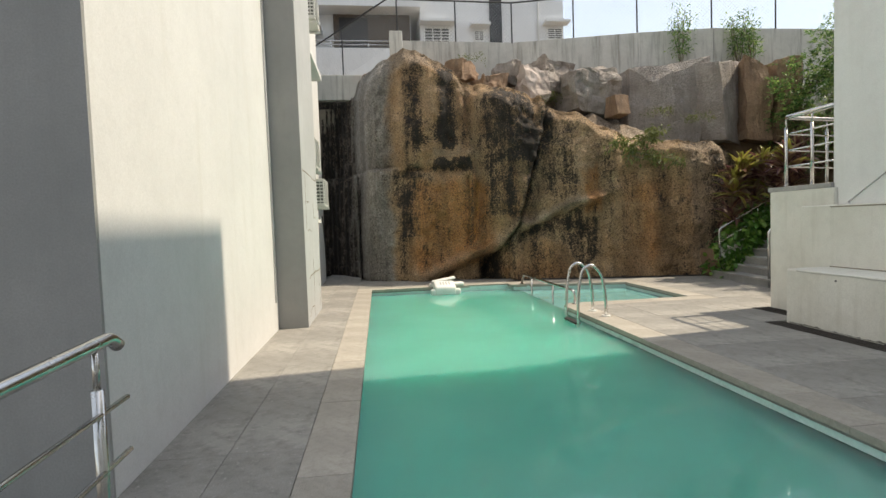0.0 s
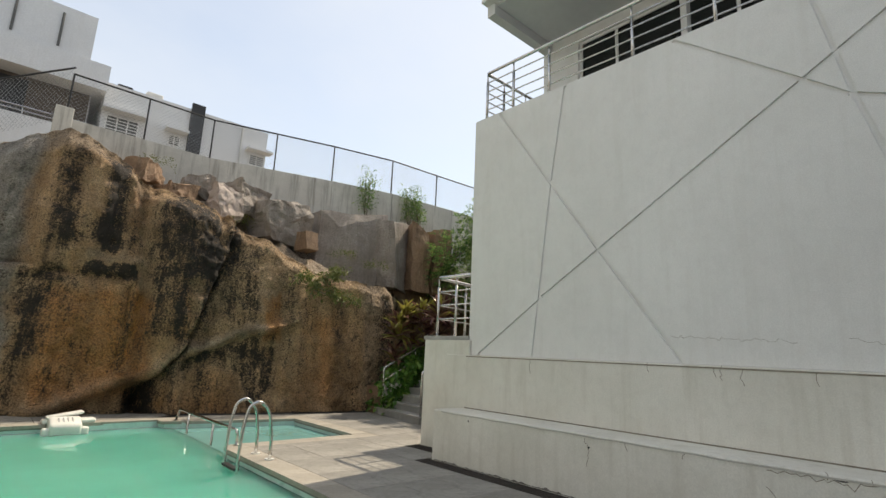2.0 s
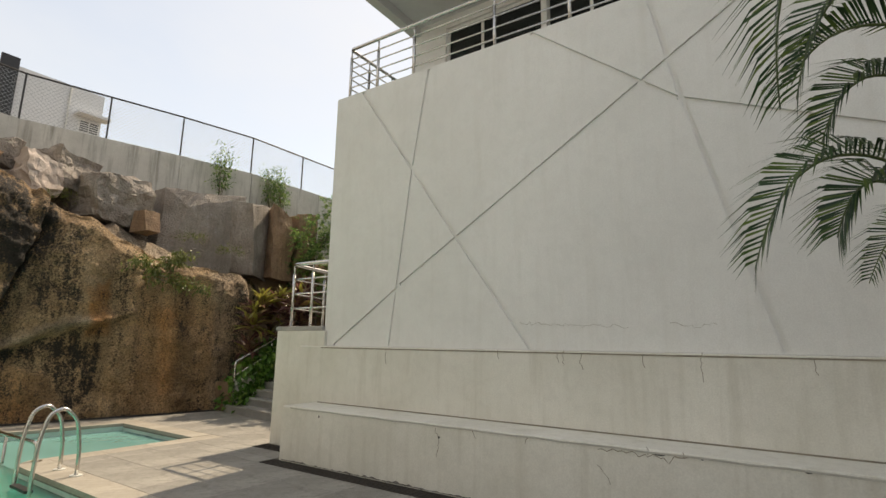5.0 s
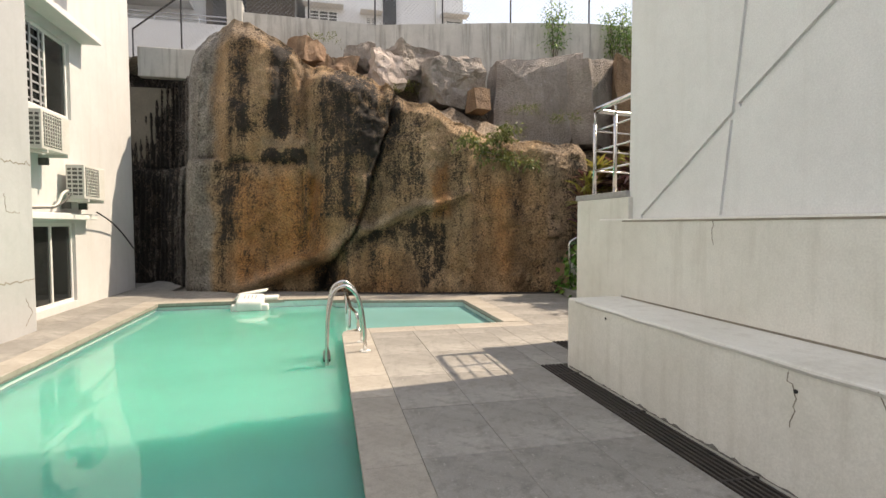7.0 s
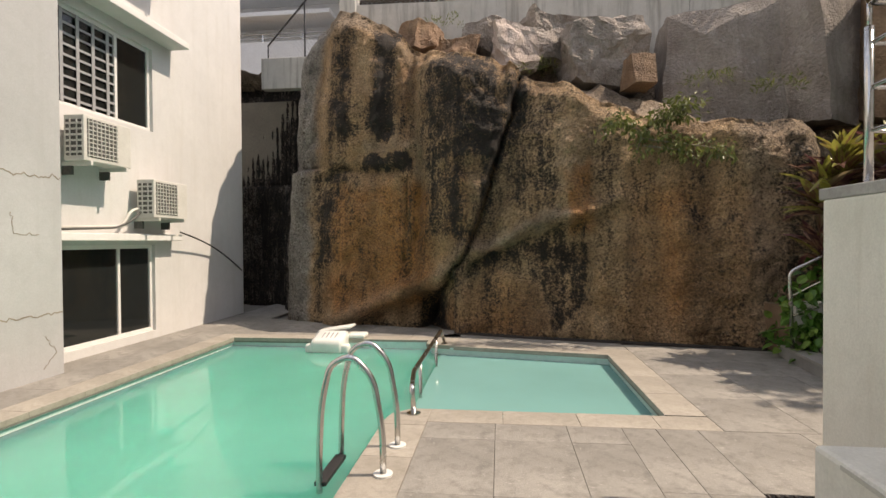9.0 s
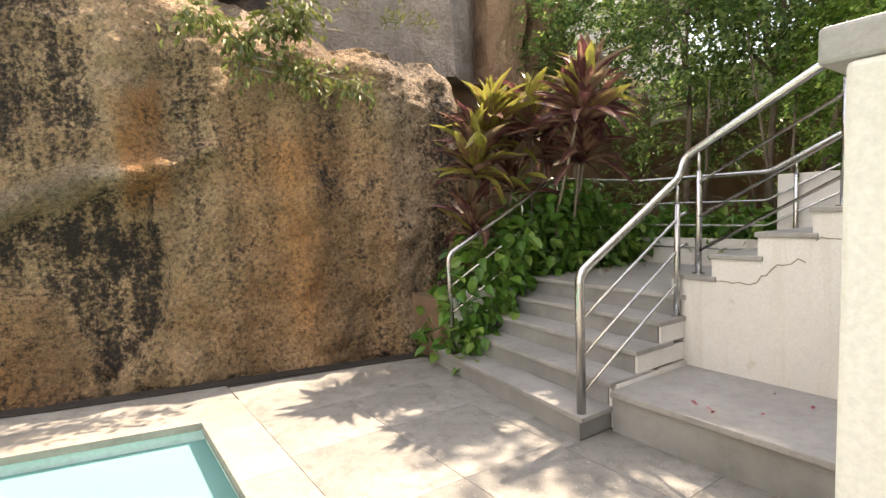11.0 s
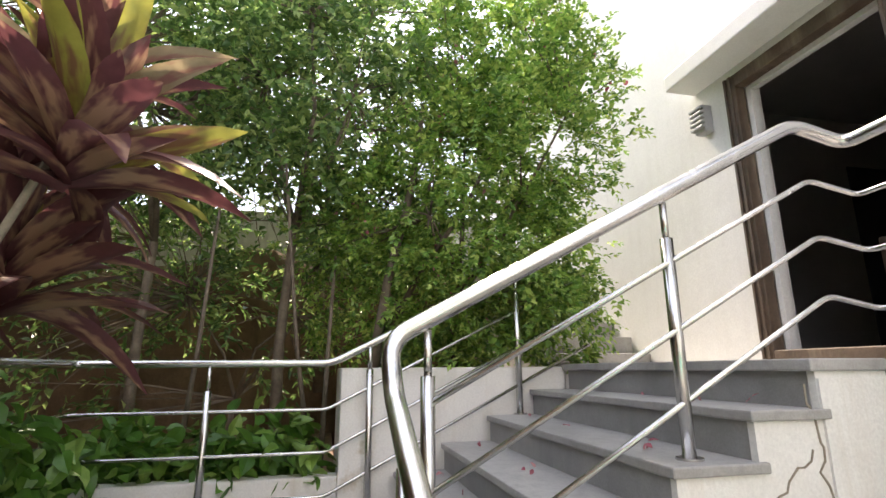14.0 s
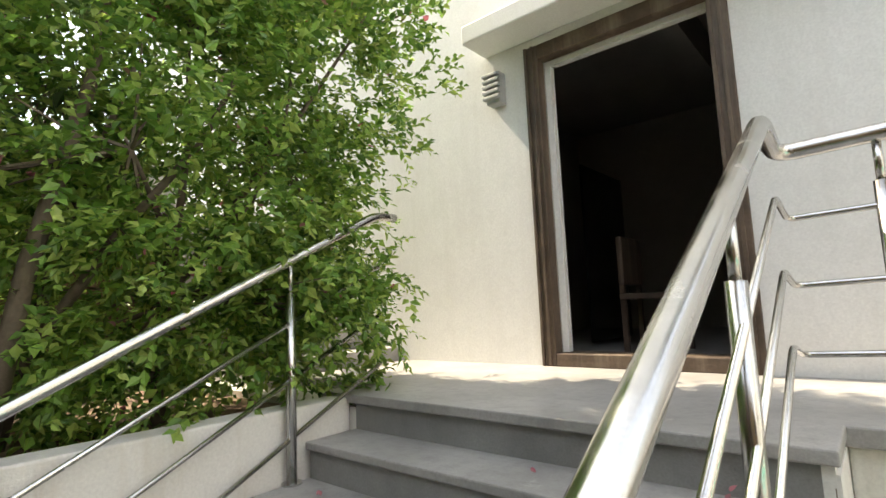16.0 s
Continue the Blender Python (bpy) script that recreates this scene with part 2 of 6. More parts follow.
def rock_material():
    """Granite face: colours follow three masks of stains and painted shade held in the mesh, broken up by wide run-off
    streaks, blotches, pits and lichen.
    """
    m, n, l, p = nodes_of("weathered granite")

    def math_node(kind, a, b):
        k = n.new("ShaderNodeMath")
        k.operation = kind
        for i, v in enumerate((a, b)):
            if isinstance(v, float):
                k.inputs[i].default_value = v
            else:
                l.new(v, k.inputs[i])
        return k.outputs[0]

    at = n.new("ShaderNodeVertexColor")
    at.layer_name = "stain"
    sep = n.new("ShaderNodeSeparateColor")
    l.new(at.outputs["Color"], sep.inputs["Color"])
    broad = noise_node(n, l, 1.1, 8, 0.68)
    blotch = noise_node(n, l, 4.2, 8, 0.7)
    grain = noise_node(n, l, 26.0, 6, 0.72)
    tiny = noise_node(n, l, 75.0, 4, 0.7)
    drip = noise_node(n, l, 1.0, 6, 0.6, stretch=(2.6, 2.6, 0.14))
    cell = n.new("ShaderNodeTexVoronoi")
    cell.inputs["Scale"].default_value = 38.0
    l.new(n.new("ShaderNodeTexCoord").outputs["Object"], cell.inputs["Vector"])
    col = blend(n, l, span(n, l, broad, 0.30, 0.70), (0.30, 0.175, 0.082), (0.54, 0.375, 0.222))
    col = blend(n, l, span(n, l, blotch, 0.45, 0.75, 0.0, 0.55), col, (0.47, 0.35, 0.22))
    rust = math_node("MULTIPLY", sep.outputs["Green"], span(n, l, blotch, 0.22, 0.58, 0.25, 0.95))
    col = blend(n, l, rust, col, (0.45, 0.185, 0.05))
    grey = blend(n, l, span(n, l, blotch, 0.3, 0.7), (0.20, 0.185, 0.165), (0.43, 0.405, 0.365))
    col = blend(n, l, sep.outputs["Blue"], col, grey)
    # dark share: run-off masks and painted crack shade, roughened by noise
    stain_shade = math_node("ADD", sep.outputs["Red"], span(n, l, drip, 0.28, 0.72, -0.34, 0.34))
    stain_shade = math_node("ADD", stain_shade, span(n, l, blotch, 0.28, 0.72, -0.36, 0.36))
    stain_shade = math_node("ADD", stain_shade, span(n, l, grain, 0.30, 0.70, -0.42, 0.42))
    stain_shade = math_node("ADD", stain_shade, span(n, l, noise_node(n, l, 1.0, 5, 0.65, stretch=(11.0, 11.0, 0.5)), 0.30, 0.70, -0.26, 0.26))
    col = blend(n, l, span(n, l, stain_shade, 0.18, 0.66, 0.0, 0.80), col, (0.12, 0.078, 0.045))
    col = blend(n, l, span(n, l, stain_shade, 0.46, 0.86, 0.0, 0.94), col, (0.024, 0.019, 0.015))
    col = blend(n, l, span(n, l, grain, 0.54, 0.66, 0.0, 0.35), col, (0.06, 0.042, 0.028))
    lich = noise_node(n, l, 11.0, 6, 0.8)
    col = blend(n, l, span(n, l, lich, 0.66, 0.72, 0.0, 0.6), col, (0.50, 0.45, 0.37))
    bands = noise_node(n, l, 1.0, 3, 0.5, stretch=(2.1, 2.1, 0.07))
    tone = math_node("MULTIPLY", span(n, l, grain, 0.32, 0.68, 1.50, 0.55), span(n, l, tiny, 0.32, 0.68, 1.35, 0.62))
    tone = math_node("MULTIPLY", tone, span(n, l, bands, 0.35, 0.65, 0.66, 1.22))
    mul = n.new("ShaderNodeVectorMath")
    mul.operation = "SCALE"
    l.new(col, mul.inputs[0])
    l.new(tone, mul.inputs["Scale"])
    l.new(mul.outputs["Vector"], p.inputs["Base Color"])
    p.inputs["Roughness"].default_value = 0.85
    h = math_node("ADD", math_node("MULTIPLY", cell.outputs["Distance"], 0.45), grain)
    h = math_node("ADD", h, math_node("MULTIPLY", tiny, 0.35))
    h = math_node("ADD", h, math_node("MULTIPLY", blotch, 1.1))
    bump(n, l, p, h, 1.0, 0.085)
    return m


ROCK = rock_material()
FRESH_ROCK = surface("fresh pinkish granite", (0.26, 0.222, 0.195), (0.44, 0.39, 0.345), 2.0, 0.85, 24, 0.9, spots=((0.46, 0.42, 0.40), 7.0, 0.62), streak=((0.12, 0.095, 0.08), 0.5), mottle=0.5, relief=0.06)
PALE_ROCK = surface("pale split granite", (0.46, 0.37, 0.32), (0.60, 0.51, 0.46), 2.0, 0.85, 30, 0.6, relief=0.06)
RUST_ROCK = surface("rust stained granite", (0.23, 0.138, 0.085), (0.42, 0.28, 0.18), 2.0, 0.85, 26, 0.8, streak=((0.07, 0.05, 0.035), 0.75), mottle=0.5, relief=0.06)


# ---- mesh helpers ----
def thing(name, at=(0, 0, 0), label="", category="", group="", kind=""):
    ob = new(name)
    ob.location = at
    ob.empty_display_size = 0.2
    return tagged(ob, label, category, group, kind)


def mesh_from(bm, material, name, smooth=False):
    me = bpy.data.meshes.new(name)
    bmesh.ops.recalc_face_normals(bm, faces=bm.faces[:])
    bm.to_mesh(me)
    bm.free()
    me.materials.append(material)
    if smooth:
        me.polygons.foreach_set("use_smooth", [True] * len(me.polygons))
    return me


def place_of(ob):
    v = Vector(ob.location)
    while ob.parent:
        ob = ob.parent
        v += ob.location
    return v


def part(name, bm, material, parent=None, label="", smooth=False):
    """One mesh object; vertices are given in world metres."""
    me = bm if isinstance(bm, bpy.types.Mesh) else mesh_from(bm, material, name, smooth)
    ob = new(name, me)
    if parent is not None:
        ob.parent = parent
        ob.location = -place_of(parent)
    return tagged(ob, label)


def structure(name, bm, material, label="", category="", smooth=False):
    return tagged(part(name, bm, material, None, "", smooth), label, category, kind="structure")


def box(bm, x0, x1, y0, y1, z0, z1, bevel=0.0):
    vs = [bm.verts.new(c) for c in ((x0, y0, z0), (x1, y0, z0), (x1, y1, z0), (x0, y1, z0), (x0, y0, z1), (x1, y0, z1), (x1, y1, z1), (x0, y1, z1))]
    fs = [bm.faces.new([vs[i] for i in q]) for q in ((3, 2, 1, 0), (4, 5, 6, 7), (0, 1, 5, 4), (1, 2, 6, 5), (2, 3, 7, 6), (3, 0, 4, 7))]
    if bevel:
        es = list({e for f in fs for e in f.edges})
        bmesh.ops.bevel(bm, geom=es, offset=bevel, segments=2, affect="EDGES", profile=0.5)
    return bm


def boxed(*a, bevel=0.0):
    return box(bmesh.new(), *a, bevel=bevel)


def prism(poly, z0, z1, bevel=0.0, bm=None):
    """A flat outline (x, y) raised from z0 to z1."""
    bm = bm or bmesh.new()
    lo = [bm.verts.new((x, y, z0)) for x, y in poly]
    hi = [bm.verts.new((x, y, z1)) for x, y in poly]
    k = len(poly)
    fs = [bm.faces.new(lo[::-1]), bm.faces.new(hi)]
    fs += [bm.faces.new((lo[i], lo[(i + 1) % k], hi[(i + 1) % k], hi[i])) for i in range(k)]
    if bevel:
        bmesh.ops.bevel(bm, geom=list({e for f in fs for e in f.edges}), offset=bevel, segments=2, affect="EDGES", profile=0.5)
    return bm


def smooth_path(pts, r, steps=5):
    """A polyline whose corners are rounded with radius about r."""
    pts = [Vector(p) for p in pts]
    out = [pts[0]]
    for a, b, c in zip(pts, pts[1:], pts[2:]):
        d1, d2 = (a - b), (c - b)
        k = min(r, d1.length * 0.45, d2.length * 0.45)
        p0, p2 = b + d1.normalized() * k, b + d2.normalized() * k
        for i in range(steps + 1):
            s = i / steps
            out.append(p0 * (1 - s) ** 2 + b * 2 * s * (1 - s) + p2 * s * s)
    out.append(pts[-1])
    return out


def tube(pts, radius, seg=10, bm=None, taper=None):
    """A round bar along points; taper gives the end radius."""
    bm = bm or bmesh.new()
    pts = [Vector(p) for p in pts]
    rings, up = [], None
    for i, p in enumerate(pts):
        d = (pts[min(i + 1, len(pts) - 1)] - pts[max(i - 1, 0)]).normalized()
        if up is None:
            up = d.orthogonal().normalized()
        up = (up - d * up.dot(d)).normalized()
        side = d.cross(up)
        r = radius if taper is None else radius + (taper - radius) * i / (len(pts) - 1)
        rings.append([bm.verts.new(p + (up * math.cos(a) + side * math.sin(a)) * r) for a in (2 * math.pi * j / seg for j in range(seg))])
    for a, b in zip(rings, rings[1:]):
        for j in range(seg):
            bm.faces.new((a[j], a[(j + 1) % seg], b[(j + 1) % seg], b[j]))
    bm.faces.new(rings[0][::-1])
    bm.faces.new(rings[-1])
    return bm


def disc(x, y, z, r, h, seg=16):
    return tube([(x, y, z), (x, y, z + h)], r, seg)


def strip(pts, width, normal, lift, bm=None):
    """A thin raised line along points on a flat face with that normal."""
    bm = bm or bmesh.new()
    nrm = Vector(normal)
    pts = [Vector(p) for p in pts]
    row = []
    for i, p in enumerate(pts):
        d = (pts[min(i + 1, len(pts) - 1)] - pts[max(i - 1, 0)]).normalized()
        s = d.cross(nrm) * width / 2
        row.append([bm.verts.new(p + o) for o in (-s, -s + nrm * lift, s + nrm * lift, s)])
    for a, b in zip(row, row[1:]):
        for j in range(3):
            bm.faces.new((a[j], a[j + 1], b[j + 1], b[j]))
    return bm


def cut_by(ob, cutters):
    """Cuts the closed meshes in cutters out of ob for good."""
    tmp = []
    for bm in cutters:
        c = part("cutter", bm, WHITE_WALL)
        tmp.append(c)
        b = ob.modifiers.new("cut", "BOOLEAN")
        b.operation, b.solver, b.object = "DIFFERENCE", "EXACT", c
    bpy.context.view_layer.update()
    me = bpy.data.meshes.new_from_object(ob.evaluated_get(bpy.context.evaluated_depsgraph_get()))
    ob.modifiers.clear()
    ob.data = me
    for c in tmp:
        bpy.data.objects.remove(c)
    return ob


def bar_box(a, b, w, h):
    """A square bar from a to b."""
    a, b = Vector(a), Vector(b)
    d = (b - a).normalized()
    up = Vector((0, 0, 1)) if abs(d.z) < 0.95 else Vector((1, 0, 0))
    s = d.cross(up).normalized() * w / 2
    u = s.cross(d).normalized() * h / 2
    bm = bmesh.new()
    r = [[bm.verts.new(p + o) for o in (-s - u, s - u, s + u, -s + u)] for p in (a, b)]
    for j in range(4):
        bm.faces.new((r[0][j], r[0][(j + 1) % 4], r[1][(j + 1) % 4], r[1][j]))
    bm.faces.new(r[0][::-1])
    bm.faces.new(r[1])
    return bm


def joined(name, verts, faces, material, parent=None, label="", smooth=False):
    me = bpy.data.meshes.new(name)
    me.from_pydata([tuple(v) for v in verts], [], faces)
    me.materials.append(material)
    if smooth:
        me.polygons.foreach_set("use_smooth", [True] * len(me.polygons))
    return part(name, me, material, parent, label)


rnd = random.Random(7)


def unit():
    while True:
        v = Vector((rnd.uniform(-1, 1), rnd.uniform(-1, 1), rnd.uniform(-1, 1)))
        if 0.05 < v.length < 1:
            return v.normalized()


def leaf_cloud(name, spots, count, spread, size, material, parent, label="", droop=0.3, wide=0.5):
    """Many folded leaves round the given spots."""
    V, F = [], []
    for _ in range(count):
        c = spots[rnd.randrange(len(spots))]
        o = Vector((rnd.gauss(0, 1), rnd.gauss(0, 1), rnd.gauss(0, 0.8))) * spread
        p = Vector(c) + o
        d = (unit() + o.normalized() * 0.9 - Vector((0, 0, droop))).normalized()
        nrm = (Vector((0, 0, 1)) + unit() * 0.8).normalized()
        s = d.cross(nrm)
        s = s.normalized() if s.length > 0.01 else d.orthogonal().normalized()
        u = s.cross(d)
        L = size * rnd.uniform(0.6, 1.25)
        w = L * wide * 0.5
        b = len(V)
        if wide < 0.6:
            V += [p, p + d * L * 0.45 + s * w + u * w * 0.35, p + d * L - u * L * 0.12, p + d * L * 0.45 - s * w + u * w * 0.35]
            F += [(b, b + 1, b + 2), (b, b + 2, b + 3)]
            continue
        rib = [p, p + d * L * 0.3, p + d * L * 0.62 - u * L * 0.03, p + d * L - u * L * 0.12]
        V += rib
        for sg in (1, -1):
            V += [p + d * L * 0.14 + s * sg * w * 0.75 + u * w * 0.25, p + d * L * 0.42 + s * sg * w + u * w * 0.32, p + d * L * 0.76 + s * sg * w * 0.6 + u * w * 0.1]
        F += [(b, b + 4, b + 5, b + 1), (b + 1, b + 5, b + 6, b + 2), (b + 2, b + 6, b + 3), (b, b + 1, b + 8, b + 7), (b + 1, b + 2, b + 9, b + 8), (b + 2, b + 3, b + 9)]
    return joined(name, V, F, material, parent, label)


def sprig_cloud(name, spots, per, reach, size, material, parent, label="", wide=0.55, leaves=8, droop=0.25):
    """Short leafy sprigs round the given twig ends, leaves set alternately along each."""
    mid = sum((Vector(s) for s in spots), Vector()) / len(spots)
    V, F = [], []
    for sp in spots:
        sp = Vector(sp)
        outw = (sp - mid).normalized()
        for _ in range(per):
            p = sp + Vector((rnd.gauss(0, 1), rnd.gauss(0, 1), rnd.gauss(0, 0.8))) * reach
            d = (outw * 0.8 + unit() + Vector((0, 0, 0.45 - droop))).normalized()
            s0 = d.cross(Vector((0, 0, 1)))
            s0 = s0.normalized() if s0.length > 0.05 else Vector((1, 0, 0))
            u0 = s0.cross(d)
            run = size * leaves * 0.30
            for i in range(leaves):
                a = i * 2.2 + rnd.uniform(-0.3, 0.3)
                q = p + d * (run * i / leaves) - Vector((0, 0, droop * run * (i / leaves) ** 2))
                o = (s0 * math.cos(a) + u0 * math.sin(a) * 0.55 + d * 0.75 - Vector((0, 0, 0.15))).normalized()
                nn = (u0 + unit() * 0.45).normalized()
                sd = o.cross(nn)
                sd = sd.normalized() if sd.length > 0.05 else s0
                up = sd.cross(o)
                L = size * rnd.uniform(0.7, 1.2) * (1 - 0.35 * i / leaves)
                w = L * wide * 0.5
                b = len(V)
                V += [q, q + o * L * 0.42 + sd * w + up * w * 0.3, q + o * L - up * L * 0.12, q + o * L * 0.42 - sd * w + up * w * 0.3]
                F += [(b, b + 1, b + 2), (b, b + 2, b + 3)]
    return joined(name, V, F, material, parent, label)


# ---- the large structure ----
# the rock's foot, left to right
FOOT = ((-3.2, 15.9), (-1.6, 15.7), (-0.95, 15.5), (-0.45, 14.6), (-0.12, 13.4), (0.12, 13.1), (0.6, 12.95), (1.6, 12.75), (2.6, 12.45), (3.3, 12.1), (4.5, 11.76), (6.0, 11.46), (7.5, 11.15), (8.25, 11.0), (8.5, 11.3), (9.0, 12.2), (10.5, 12.8))
CREST = ((-3.2, 5.6), (-0.45, 5.6), (0.1, 5.72), (0.44, 5.92), (0.93, 6.08), (1.3, 5.98), (1.74, 5.74), (2.2, 5.46), (2.5, 5.05), (2.65, 4.95), (3.68, 4.76), (4.21, 4.54), (4.52, 4.24), (5.2, 4.04), (5.66, 3.68), (6.37, 3.36), (7.07, 3.26), (7.67, 3.22), (8.5, 3.2), (10.5, 3.3))


def along(table, x):
    return float(np.interp(x, [a for a, _ in table], [b for _, b in table]))


def pool_outline():
    return [(-0.12, 2.0), (3.1, 2.0), (3.1, 8.0), (3.24, 8.22), (5.44, 8.28), (5.44, 10.6), (3.36, 11.0), (3.05, 11.12), (3.0, 11.36), (-0.14, 11.4)]


# ground sheet round the pool's opening
gb = bmesh.new()
for quad in (((-600, -600), (600, -600), (600, 2.0), (-600, 2.0)), ((-600, 2.0), (-0.12, 2.0), (-0.14, 11.4), (-600, 11.4)), ((-600, 11.4), (-0.14, 11.4), (3.0, 11.36), (600, 11.36), (600, 600), (-600, 600)), ((3.1, 2.0), (600, 2.0), (600, 8.28), (5.44, 8.28), (3.24, 8.22), (3.1, 8.0)), ((5.44, 8.28), (600, 8.28), (600, 10.6), (5.44, 10.6)), ((3.36, 11.0), (5.44, 10.6), (600, 10.6), (600, 11.36), (3.0, 11.36), (3.05, 11.12))):
    gb.faces.new([gb.verts.new((x, y, -0.06)) for x, y in quad])
structure("ground", gb, JOINT, "dark mortar bed and dry earth under the paving", "ground")

# pool shell: sides, deep floor and shallow floor
pb = bmesh.new()
out = pool_outline()
top = [pb.verts.new((x, y, -0.03)) for x, y in out]
low = [pb.verts.new((x, y, -1.5)) for x, y in out]
for i in range(len(out)):
    j = (i + 1) % len(out)
    pb.faces.new((top[i], top[j], low[j], low[i]))
pb.faces.new(low)
structure("pool_shell", pb, POOL_TILE, "pale turquoise tiled swimming pool basin", "pool")
structure("paddling_pool_floor", prism([(3.12, 8.2), (5.43, 8.29), (5.43, 10.59), (3.37, 10.98), (3.12, 11.05)], -0.62, -0.48), POOL_TILE, "pale turquoise tiled floor of the shallow pool", "pool")
structure("water", prism([(-0.12, 2.0), (3.1, 2.0), (3.1, 8.0), (3.2, 8.2), (3.2, 11.06), (3.05, 11.12), (3.0, 11.36), (-0.14, 11.4)], -1.45, -0.135), WATER_DEEP, "cloudy turquoise green swimming pool water", "water")
structure("shallow_water", prism([(3.2, 8.2), (5.44, 8.28), (5.44, 10.6), (3.36, 11.0), (3.2, 11.06)], -0.14, -0.135), WATER_SHALLOW, "pale clear turquoise paddling pool water", "water")

# paved deck as one bed; its stones follow at the end of the file
deck = thing("pavement", (0, 0, 0), "grey granite paving round the swimming pool", "pavement", kind="structure")

# white building beside the pool, in three tiers
structure("plinth", boxed(5.25, 7.5, -9.0, 5.92, -0.05, 0.685, bevel=0.02), PLINTH_PAINT, "low stained white plaster plinth along the paving", "wall")
structure("plinth_wall", boxed(5.80, 7.6, -9.0, 6.30, -0.05, 1.475, bevel=0.015), PLINTH_PAINT, "stained white plaster base wall with a ledge", "wall")
# shadow line of the upper ledge, put in as a dark strip
structure("ledge_line", boxed(5.796, 5.803, -9.0, 5.84, 1.444, 1.459), CRACK, "dark line painted for the shadow at the upper ledge", "trim")
GV, GF = [], []
for i in range(460):
    y = -7.9 + i * 0.03
    h = 0.012 + 0.012 * noise.noise(Vector((y * 1.1, 2, 0))) + 0.022 * noise.noise(Vector((y * 5, 8, 0))) + 0.022 * noise.noise(Vector((y * 17, 8, 0)))
    GV += [(5.247, y, 0.0), (5.247, y, max(0.004, h))]
    if i:
        GF.append((2 * i - 2, 2 * i, 2 * i + 1, 2 * i - 1))
tagged(joined("base_grime", GV, GF, JOINT), "black mould along the foot of the plinth", "stain", kind="structure")
structure("terrace_block", boxed(5.87, 8.46, 5.85, 6.93, -0.05, 1.70, bevel=0.012), PLINTH_PAINT, "white plaster block carrying the entrance terrace", "wall")
structure("terrace_block_rear", boxed(8.46, 16.0, 5.88, 7.28, -0.05, 1.70), STAIR_PAINT, "white plaster block under the terrace", "wall")

wall = structure("wall_pool_side", boxed(5.92, 6.22, -9.0, 5.915, 1.475, 5.40, bevel=0.008), WHITE_WALL, "white rendered wall scored with slanting grooves", "wall")
upper = structure("wall_upper_storey", boxed(5.95, 12.0, -0.9, 5.90, 7.72, 11.75, bevel=0.008), WHITE_WALL, "white rendered upper storey scored with grooves", "wall")


def groove(points, x, w=0.044, deep=0.026):
    """A square channel across a wall that faces the pool."""
    out_ = []
    for (y0, z0), (y1, z1) in zip(points, points[1:]):
        out_.append(bar_box((x, y0, z0), (x, y1, z1), deep * 2, w))
    return out_


cuts = []
for line in (((4.65, 1.49), (4.33, 3.95)), ((4.33, 3.95), (4.09, 5.38)), ((5.70, 1.49), (4.54, 2.27)), ((4.50, 2.31), (0.02, 5.12)), ((5.36, 5.38), (3.60, 2.88)), ((3.60, 2.88), (2.59, 1.49)), ((2.52, 5.38), (0.9, 4.06)), ((0.9, 4.06), (-0.9, 3.3)), ((1.14, 5.38), (0.86, 4.04)), ((0.86, 4.04), (0.19, 1.50))):
    cuts += groove(line, 5.92)
cut_by(wall, cuts)
cuts = []
for line in (((4.62, 7.73), (4.48, 8.63)), ((4.48, 8.63), (3.86, 11.4)), ((5.74, 7.73), (4.44, 8.82)), ((4.44, 8.82), (3.31, 9.56)), ((3.31, 9.56), (0.9, 11.6)), ((4.62, 11.74), (3.31, 9.58)), ((3.31, 9.58), (2.53, 8.25)), ((3.6, 8.23), (2.53, 8.21)), ((2.53, 8.21), (0.6, 8.13)), ((5.90, 10.84), (5.05, 10.69)), ((5.88, 11.42), (5.64, 11.71))):
    cuts += groove(line, 5.95)
cut_by(upper, cuts)

dirt = bmesh.new()
strip([(5.248, y, 0.662 + 0.004 * math.sin(y * 9)) for y in (k * 0.25 - 6 for k in range(48))], 0.016, (-1, 0, 0), 0.003, dirt)
structure("ledge_dirt", dirt, GROOVE, "grimy edge of the plinth ledge", "trim")
for y, z in ((5.2, 0.60), (3.35, 0.55), (0.815, 0.66), (0.715, 0.06)):
    structure("weep_hole", tube([(5.252, y, z), (5.246, y, z)], 0.012, 8), BLACK_PAINT, "small dark weep hole in the plinth", "hole")
for y, z, half in ((1.135, 0.655, 0.045), (0.127, 0.66, 0.025), (0.087, 0.22, 0.05)):
    chip = tube([(5.252, y, z), (5.246, y, z)], 0.013, 9)
    for v in chip.verts:
        v.co.y = y + (v.co.y - y) * half / 0.013 * (1 + 0.3 * noise.noise(v.co * 90))
    structure("plaster_chip", chip, BLACK_PAINT, "dark chipped spot in the plinth edge", "hole")
structure("ledge_stain", boxed(5.796, 5.803, -9.0, 5.84, 0.686, 0.700), CRACK, "brown grime line where wall meets ledge", "trim")
structure("wall_balcony_end", boxed(6.22, 7.8, 5.60, 5.905, 1.765, 4.55), WHITE_WALL, "white rendered end wall under the balcony", "wall")
